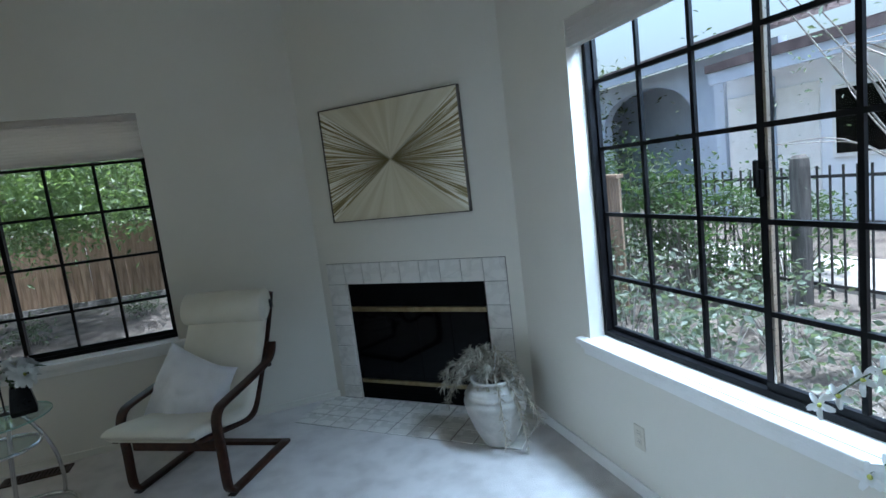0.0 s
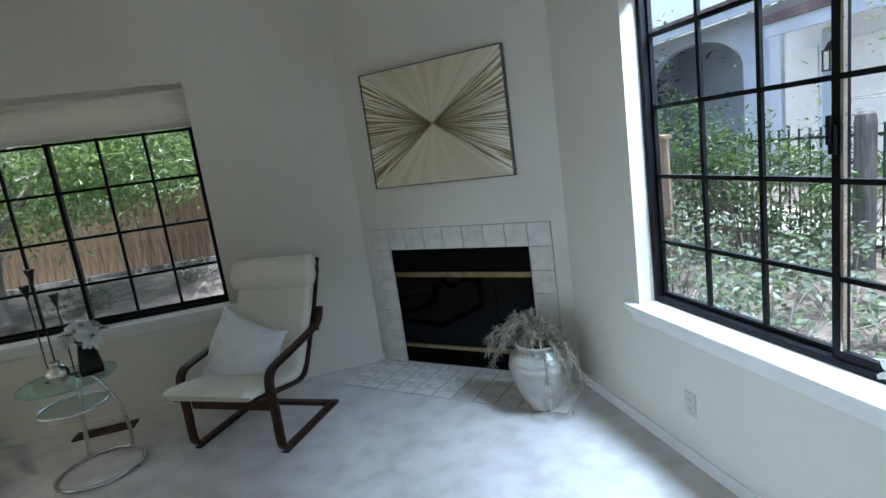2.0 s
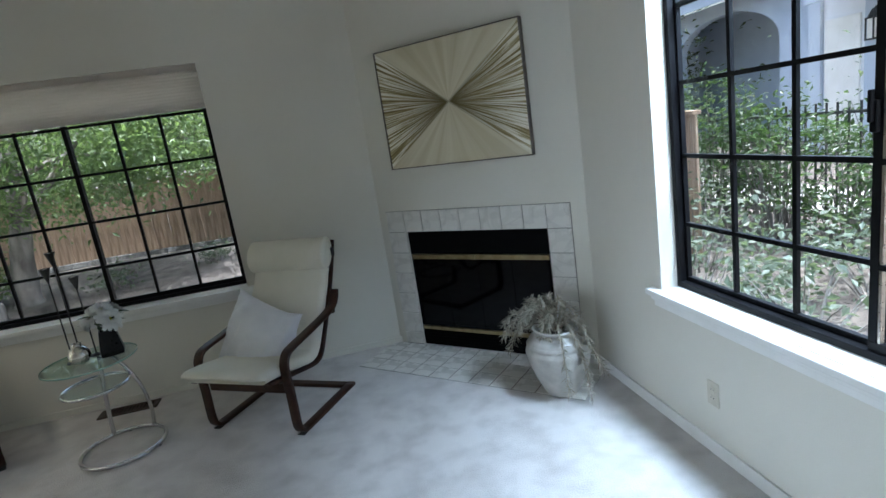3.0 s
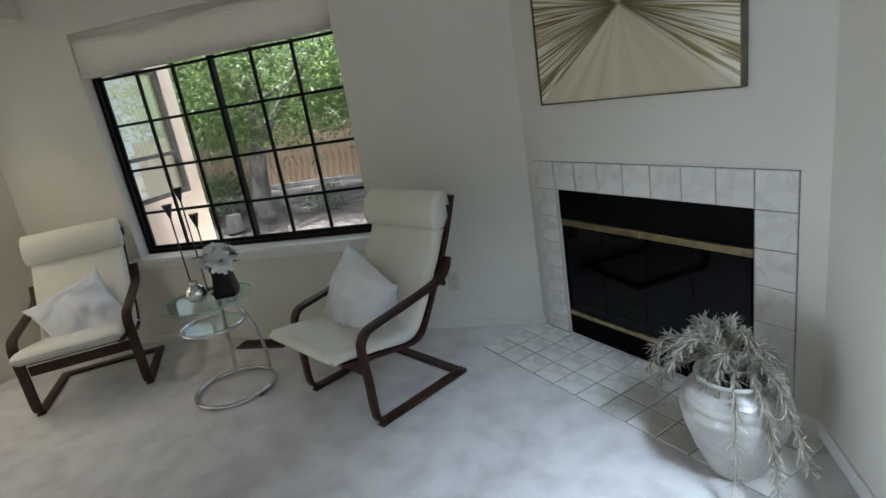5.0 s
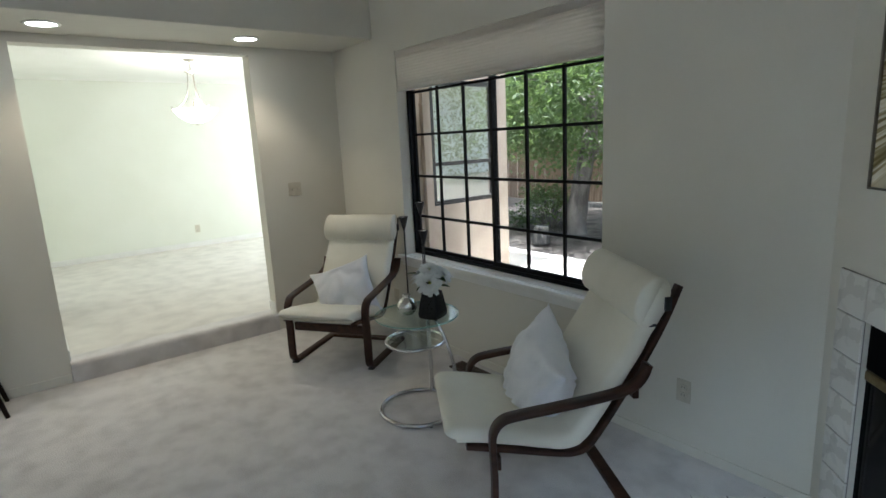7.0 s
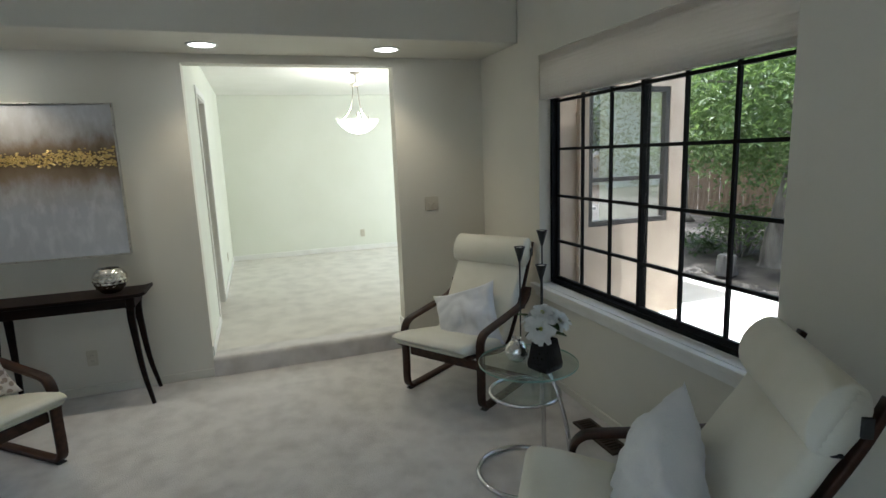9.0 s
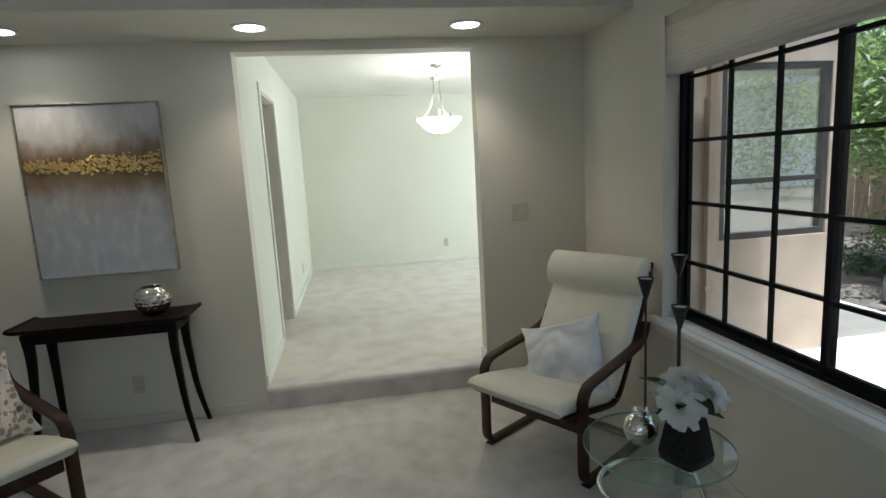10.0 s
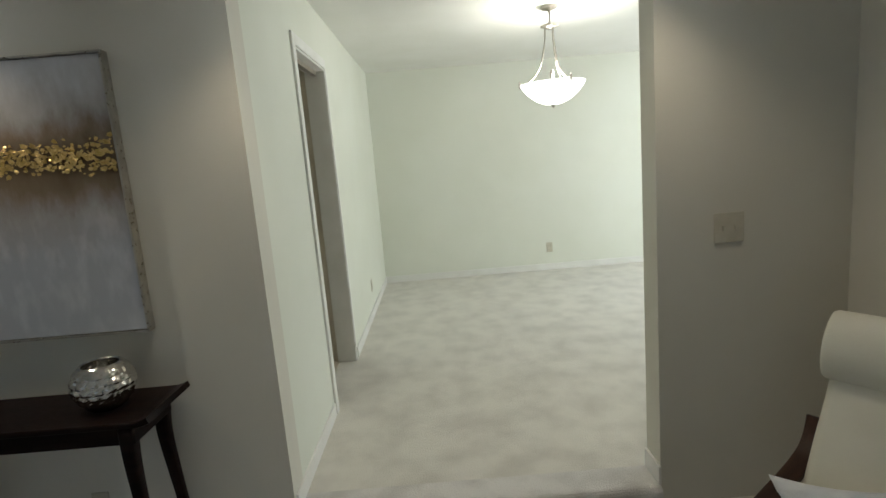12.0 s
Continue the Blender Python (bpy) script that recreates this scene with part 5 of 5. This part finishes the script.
# patio of poured slabs
po = thing("patio", "sunlit pale concrete patio slabs outside the garden window", "patio", kind="structure")
for i in range(4):
    for j in range(2):
        x0, y0 = -3.2 + i * 1.06, 4.48 + j * 1.62
        part("slab", box(x0 + 0.006, x0 + 1.054, y0 + 0.006, y0 + 1.614, -0.2, -0.085, bevel=0.008, seg=1), M_CONCRETE, po)

# downpipe on the stucco wall
dp = thing("downpipe", "tan painted downpipe on the stucco wall", "downpipe", pose(-0.07, 5.36, 0))
part("pipe", box(-0.03, 0.025, -0.035, 0.035, -0.1, 2.88, bevel=0.006), M_STUCCO, dp)
for z in (0.5, 1.9):
    part("strap", box(-0.032, 0.028, -0.045, 0.045, z, z + 0.03, bevel=0.003), M_STUCCO, dp)

# board fence behind the garden
fc = thing("board_fence", "weathered brown wooden board fence behind the garden", "fence")
rng = random.Random(2)
bmesh_board = [obj_from("board", box(-0.0775, 0.0775, -0.009, 0.009, -0.25, 1.36 + 0.02 * k, bevel=0.004, seg=1), M_BOARD) for k in range(3)]


def board(mesh, m):
    b = new("board", mesh)
    b.parent = fc
    b.matrix_basis = m
    return b


for k in range(100):
    x = -9.5 + k * 0.152
    board(bmesh_board[rng.randrange(3)], pose(x, 12.0 + (0.011 if k % 2 else -0.011), 0.04 + rng.uniform(-0.015, 0.015), rng.uniform(-0.3, 0.3), rng.uniform(-0.3, 0.3), 0))
for z in (0.25, 1.05):
    part("rail", box(-9.6, 5.8, 12.025, 12.06, z, z + 0.09), M_BOARD, fc)
solid("garden_edging", sweep(smooth_path([(-4, 11.2, 0.06), (-1, 11.35, 0.08), (1.5, 11.2, 0.08), (4.5, 11.3, 0.09)], 8), rounded(0.12, 0.10, 0.02, 2), up=Vector((0, 0.3, 1))), M_POST, "low weathered timber edging at the fence", "edging")


def leaf_cloud(name, clusters, per, radius, size, material, seed, droop=0.4, ratio=0.36):
    """Many small folded leaves round cluster centres."""
    r = np.random.RandomState(seed)
    c = np.repeat(np.array(clusters, float), per, axis=0)
    n = len(c)
    off = r.normal(size=(n, 3)) * radius * np.array((1.0, 1.0, 0.75))
    p = c + off
    d = r.normal(size=(n, 3))
    d[:, 2] = d[:, 2] * 0.5 - droop
    d /= np.linalg.norm(d, axis=1)[:, None]
    u = r.normal(size=(n, 3)) * 0.6 + np.array((0, 0, 1.0))
    s = np.cross(d, u)
    s /= np.maximum(np.linalg.norm(s, axis=1), 1e-6)[:, None]
    w = np.cross(s, d)
    ln = (size * r.uniform(0.6, 1.3, n))[:, None]
    v = np.stack([p, p + d * ln * 0.45 + s * ln * ratio / 2 + w * ln * 0.07, p + d * ln - w * ln * 0.06, p + d * ln * 0.45 - s * ln * ratio / 2 + w * ln * 0.07], 1).reshape(-1, 3)
    i = np.arange(n)[:, None] * 4
    f = np.concatenate([i + np.array((0, 1, 2)), i + np.array((0, 2, 3))], 0)
    return mesh_object(name, v.tolist(), f.tolist(), material)


def crown_clusters(c, r, n, seed, shell=0.55):
    g = random.Random(seed)
    out = []
    while len(out) < n:
        p = Vector((g.uniform(-1, 1), g.uniform(-1, 1), g.uniform(-1, 1)))
        if shell < p.length < 1 or (p.length < shell and g.random() < 0.3):
            k = 1 + 0.25 * noise.noise(p * 2.3 + Vector((seed, 0, 0)))
            out.append((c[0] + p.x * r[0] * k, c[1] + p.y * r[1] * k, c[2] + p.z * r[2] * k))
    return out


def tree(label, base, trunk, clusters, per, radius, size, material, seed, girth=0.17, limbs=10):
    t = thing("tree", label, "tree", pose(*base))
    path = smooth_path(trunk, 6)
    n = len(path)
    sc = [(1.7 if i == 0 else 1.25 if i == 1 else 1.05) * (1 - 0.55 * i / n) for i in range(n)]
    bm = sweep(path, circle(girth, 12), up=Vector((1, 0.2, 0.1)), scales=sc)
    for v in bm.verts:
        v.co += v.normal * 0.02 * noise.noise(v.co * 5)
    g = random.Random(seed)
    tops = [Vector(c) - Vector(base) for c in clusters]
    for k in range(limbs):
        q = tops[g.randrange(len(tops))]
        s = path[g.randrange(n // 2, n)]
        mid = s.lerp(q, 0.5) + Vector((g.uniform(-0.2, 0.2), g.uniform(-0.2, 0.2), 0.15))
        lp = smooth_path([s, mid, q], 4)
        add_sweep(bm, lp, circle(girth * 0.33, 6), up=Vector((0.3, 1, 0.2)), scales=[1 - 0.75 * i / (len(lp) - 1) for i in range(len(lp))])
    part("trunk", bm, M_BARK, t, smooth=True)
    cr = leaf_cloud("crown", [tuple(q) for q in tops], per, radius, size, material, seed)
    cr.parent = t
    return t


c1 = crown_clusters((-0.3, 9.6, 3.1), (3.0, 1.7, 1.75), 90, 3) + crown_clusters((-0.7, 9.5, 1.75), (2.4, 0.8, 0.6), 52, 8) + crown_clusters((-0.4, 8.5, 2.1), (2.7, 0.5, 0.8), 64, 18)
tree("broad garden tree with a pale leaning trunk and drooping leaves", (-0.88, 8.82, 0.0), [(0, 0, -0.05), (0.02, 0, 0.25), (0.10, 0.02, 0.8), (0.20, 0.05, 1.3), (0.18, 0.2, 2.0), (0.3, 0.4, 3.0)], c1, 150, 0.26, 0.105, M_LEAF1, 5, limbs=6)
c2 = crown_clusters((2.6, 13.8, 2.9), (4.2, 1.2, 1.9), 120, 12) + crown_clusters((1.4, 11.4, 2.3), (1.2, 0.6, 0.6), 16, 15)
tree("dark leafy tree behind the board fence", (3.2, 13.6, 0.0), [(0, 0, 0), (0.05, 0, 0.8), (0.0, 0.1, 1.8), (0.1, 0.1, 2.8)], c2, 120, 0.34, 0.14, M_LEAF4, 6)
c3 = crown_clusters((-4.6, 11.3, 3.0), (2.2, 1.2, 1.9), 60, 22)
tree("leafy tree at the fence beyond the patio", (-4.9, 11.0, 0.0), [(0, 0, 0), (-0.05, 0, 0.8), (0.0, 0.1, 1.8), (0.1, 0.1, 2.8)], c3, 130, 0.3, 0.12, M_LEAF1, 7)
far = []
for k in range(16):
    far += crown_clusters((-16 + k * 2.6, 18 + 2 * math.sin(k * 2.1), 2.6), (1.9, 1.4, 2.6), 18, 40 + k)
tagged(leaf_cloud("far_trees", far, 60, 0.5, 0.26, M_LEAF4, 30), "mass of dark green trees beyond the fences", "trees", kind="stuff")


def shrub(label, at, r, h, nleaf, size, material, seed, ratio=0.5, group=""):
    s = thing("shrub", label, "shrub", pose(at[0], at[1], ground_z(at[0], at[1])), group=group)
    g = random.Random(seed)
    cl = []
    bm = bmesh.new()
    for k in range(max(8, int(nleaf / 32))):
        a, q = g.uniform(0, 6.28), math.sqrt(g.random())
        z = h * g.uniform(0.25, 0.95) * (1 - 0.35 * q * q)
        p = (r * q * math.cos(a), r * q * math.sin(a), z)
        cl.append(p)
        lp = smooth_path([(p[0] * 0.25, p[1] * 0.25, -0.05), (p[0] * 0.6, p[1] * 0.6, z * 0.6), p], 3)
        add_sweep(bm, lp, circle(0.007, 5), up=Vector((0.4, 1, 0.3)), scales=[1.2 - 0.8 * i / (len(lp) - 1) for i in range(len(lp))])
    part("stems", bm, M_BARK, s)
    lf = leaf_cloud("leaves", cl, max(1, nleaf // len(cl)), 0.12 * max(r, 0.5) + 0.04, size, material, seed, 0.15, ratio)
    lf.parent = s
    return s


shrub("round bright green bush under the garden tree", (-1.52, 8.95), 0.42, 0.85, 1500, 0.07, M_LEAF1, 51)
shrub("small grey-green plant in the mulch", (0.35, 8.75), 0.25, 0.35, 350, 0.06, M_LEAF3, 52)
shrub("small grey-green plant in the mulch", (1.6, 9.3), 0.28, 0.32, 350, 0.06, M_LEAF3, 53)
shrub("low green clump beside the patio", (-2.2, 8.7), 0.5, 0.3, 500, 0.08, M_LEAF2, 54)
st = lathe([(0.13, 0.0), (0.125, 0.1), (0.11, 0.24), (0.10, 0.26), (0.03, 0.265)], 18)
for v in st.verts:
    v.co += Vector((1, 1, 0)) * 0.015 * noise.noise(v.co * 9)
solid("tree_stump", st, M_POST, "small weathered tree stump in the mulch", "stump", m=pose(-0.88, 8.02, -0.03))

# front path concrete, a darker grey than the patio slabs
M_GREYPATH = surface("grey_path_concrete", (0.26, 0.25, 0.24), (0.36, 0.35, 0.335), 0.9, 1.5, 60, 0.3)

# front yard: broad-leaved shrubs, hedge, iron fence and post
for k, (x, y, r, h, n) in enumerate(((6.0, 2.35, 0.5, 0.62, 620), (6.35, 3.2, 0.6, 0.95, 1100), (6.2, 4.1, 0.6, 1.05, 1200), (6.9, 4.9, 0.6, 1.1, 1000), (6.9, 2.3, 0.6, 0.7, 700), (7.3, 3.4, 0.6, 0.8, 800), (6.1, 1.3, 0.5, 0.45, 450), (7.1, 1.1, 0.6, 0.55, 500), (7.9, 2.3, 0.5, 0.6, 500), (5.75, 4.8, 0.4, 0.8, 500))):
    shrub("broad-leaved pale green shrub in the front bed", (x, y), r, h * 0.9, int(n * (0.5 if y < 2.5 else 0.66)), 0.066, M_LEAF3, 60 + k, 0.6, "front bed shrubs")
for k, (x, y, r, h, n) in enumerate(((8.2, 5.3, 0.65, 1.85, 1900), (8.1, 6.2, 0.7, 2.0, 2100), (8.2, 7.1, 0.7, 1.9, 1800), (8.3, 4.6, 0.45, 1.5, 900), (9.2, 4.9, 0.6, 1.6, 900))):
    shrub("tall dark green hedge bush by the iron fence", (x, y), r, h, n, 0.085, M_LEAF2, 80 + k, 0.45, "hedge bushes")
fe = thing("iron_fence", "black iron picket fence along the front bed", "fence")
for z in (0.05, 1.12):
    part("rail", box(8.585, 8.615, -3.0, 8.2, z, z + 0.03), M_IRON, fe)
pk = obj_from("picket", box(-0.008, 0.008, -0.008, 0.008, -0.1, 1.24), M_IRON)
for k in range(88):
    o = new("picket", pk)
    o.parent = fe
    o.matrix_basis = pose(8.6, -2.9 + k * 0.125, 0)
ps = thing("fence_post", "weathered grey wooden fence post with a rounded top", "fence post", pose(8.5, 4.2, -0.2))
part("post_body", sweep([Vector((0, 0, z)) for z in (0, 0.5, 1.0, 1.45, 1.53, 1.565)], rounded(0.15, 0.15, 0.04, 3), scales=[1, 1, 1, 1, 0.9, 0.6]), M_POST, ps)
gp = thing("gate_panel", "short brown timber fence panel by the front bed", "fence panel", pose(7.0, 5.2, -0.08, 0, 0, 75))
for k in range(4):
    part("board", box(-0.3 + k * 0.15, -0.155 + k * 0.15, -0.012, 0.012, 0, 1.42, bevel=0.004, seg=1), M_BOARD, gp)
part("cap", box(-0.32, 0.32, -0.04, 0.04, 1.42, 1.46, bevel=0.005), M_BOARD, gp)
solid("garden_kerb", box(5.35, 5.5, -3, 5.6, -0.25, -0.06, bevel=0.02), M_CONCRETE, "low concrete mowing kerb under the front window", "kerb")
solid("front_path", box(9.1, 10.6, -8, 12, -0.2, -0.08, bevel=0.02), M_GREYPATH, "grey concrete path beyond the iron fence", "path", "structure")

# crown spread wider than the tree's own, above view, to shade the front bed
c4 = crown_clusters((6.9, 7.4, 5.4), (2.5, 2.9, 1.4), 130, 71)
tree("tall evergreen beside the front yard, crown widened to shade the bed", (7.6, 8.6, -0.1), [(0, 0, 0), (0.05, 0, 1.5), (0.0, 0.0, 3.0), (-0.1, -0.1, 4.6)], c4, 210, 0.32, 0.075, M_LEAF4, 9)
c5 = [(7.6 + math.cos(a) * q * 1.2, 2.5 + math.sin(a) * q * 1.2, z) for a, q, z in ((0.3, 0.5, 1.9), (1.2, 0.8, 2.2), (2.2, 0.6, 2.5), (3.1, 0.9, 2.0), (4.0, 0.5, 2.7), (5.0, 0.9, 2.3), (5.8, 0.7, 1.6), (1.8, 0.9, 1.5), (0.8, 0.4, 2.9), (3.6, 0.7, 3.0), (2.7, 1.1, 2.9), (4.5, 1.1, 1.8))]
tree("sparse young tree with bare twigs in the front bed", (7.6, 2.5, -0.1), [(0, 0, 0), (0.04, 0.05, 0.7), (0.02, 0.15, 1.4), (0.1, 0.1, 2.2)], c5, 26, 0.24, 0.055, M_LEAF3, 10, girth=0.024, limbs=34)

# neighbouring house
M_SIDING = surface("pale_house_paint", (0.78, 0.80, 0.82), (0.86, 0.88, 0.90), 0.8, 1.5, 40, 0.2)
# shade of arch wing and eaves is put into this grey-blue; trims share it
M_SHADED = surface("shaded_blue_stucco", (0.46, 0.52, 0.60), (0.53, 0.59, 0.67), 0.85, 1.5, 60, 0.3)
M_ROOF = surface("brown_shingle", (0.095, 0.075, 0.075), (0.19, 0.15, 0.145), 0.9, 3, 40, 0.5)
hs = thing("house", "pale single-storey house with a brown shingle roof beyond the fence", "house", pose(0, 0.7, 0.2))
part("wall", box(14.0, 20.0, -6.0, 9.7, -0.8, 2.85), M_SIDING, hs)
part("garage_door", box(13.95, 14.0, 8.6, 9.36, -0.5, 2.35, bevel=0.01), M_TRIM, hs, "white panelled garage door")
part("garage_door", box(13.95, 14.0, 7.25, 8.15, -0.5, 2.35, bevel=0.01), M_TRIM, hs, "white panelled garage door")
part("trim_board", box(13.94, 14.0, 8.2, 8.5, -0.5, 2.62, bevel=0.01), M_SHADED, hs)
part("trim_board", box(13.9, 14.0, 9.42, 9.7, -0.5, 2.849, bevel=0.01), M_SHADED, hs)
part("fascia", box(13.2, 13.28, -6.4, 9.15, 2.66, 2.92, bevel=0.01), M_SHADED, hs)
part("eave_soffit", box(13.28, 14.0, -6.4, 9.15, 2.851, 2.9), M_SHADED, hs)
wd = part("window", box(13.94, 14.0, 4.9, 7.0, 0.85, 2.2, bevel=0.01), M_TRIM, hs, "dark window in a white frame")
part("pane", box(13.93, 13.95, 4.98, 6.92, 0.93, 2.12), M_DARKGLASS, wd)
for k in range(7):
    x0, z0 = 13.15 + k * 0.42, 2.92 + k * 0.08
    part("shingle_course", box(x0, x0 + 0.5, -6.5, 9.2 + k * 0.09, z0, z0 + 0.17), M_ROOF, hs)
# arched porch wing
arch = bmesh.new()
ya, yb, zt, zspring = 12.6, 16.8, 3.8, 2.45
outer, inner = [], []
pts = []
for k in range(17):
    a = math.pi * k / 16
    pts.append(((ya + yb) / 2 - (yb - ya) / 2 * math.cos(a), zspring + 1.0 * math.sin(a)))
for x in (16.0, 16.3):
    row = []
    for y, z in pts:
        row.append((arch.verts.new((x, y, z)), arch.verts.new((x, y, zt))))
    for a, b in zip(row, row[1:]):
        arch.faces.new((a[0], b[0], b[1], a[1]))
    outer.append(row)
for a, b in zip(range(16), range(1, 17)):
    arch.faces.new((outer[0][a][0], outer[1][a][0], outer[1][b][0], outer[0][b][0]))
bmesh.ops.recalc_face_normals(arch, faces=arch.faces)
add_box(arch, 16.0, 16.3, 9.7, ya, -0.8, zt)
add_box(arch, 16.0, 16.3, yb, 24.0, -0.8, zt)
part("arched_wall", arch, M_SHADED, hs, "stucco wall with a round arch, coloured grey-blue for its shade")
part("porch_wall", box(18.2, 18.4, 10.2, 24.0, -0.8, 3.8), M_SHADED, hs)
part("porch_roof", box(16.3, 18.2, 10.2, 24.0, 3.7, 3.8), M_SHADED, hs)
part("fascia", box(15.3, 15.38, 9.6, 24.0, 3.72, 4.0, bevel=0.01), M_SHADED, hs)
for k in range(7):
    x0, z0 = 15.25 + k * 0.42, 4.0 + k * 0.08
    part("shingle_course", box(x0, x0 + 0.5, 9.5, 24.2, z0, z0 + 0.17), M_ROOF, hs)
wl = thing("wall_lantern", "black metal wall lantern on the pale house", "lantern", pose(13.86, 8.98, 2.0))
part("lantern_frame", boxes([(-0.09, 0.09, -0.09, 0.09, 0, 0.03), (-0.09, 0.09, -0.09, 0.09, 0.38, 0.41)] + [(x - 0.012, x + 0.012, y - 0.012, y + 0.012, 0.03, 0.38) for x in (-0.075, 0.075) for y in (-0.075, 0.075)], 0.003), M_IRON, wl)
part("lantern_glass", box(-0.06, 0.06, -0.06, 0.06, 0.03, 0.38), M_CANDLE, wl, "frosted lantern glass")
part("lantern_cap", lathe([(0.12, 0.41), (0.06, 0.50), (0.015, 0.56)], 4), M_IRON, wl)
part("lantern_arm", box(0.05, 0.12, -0.015, 0.015, 0.40, 0.60, bevel=0.004), M_IRON, wl)
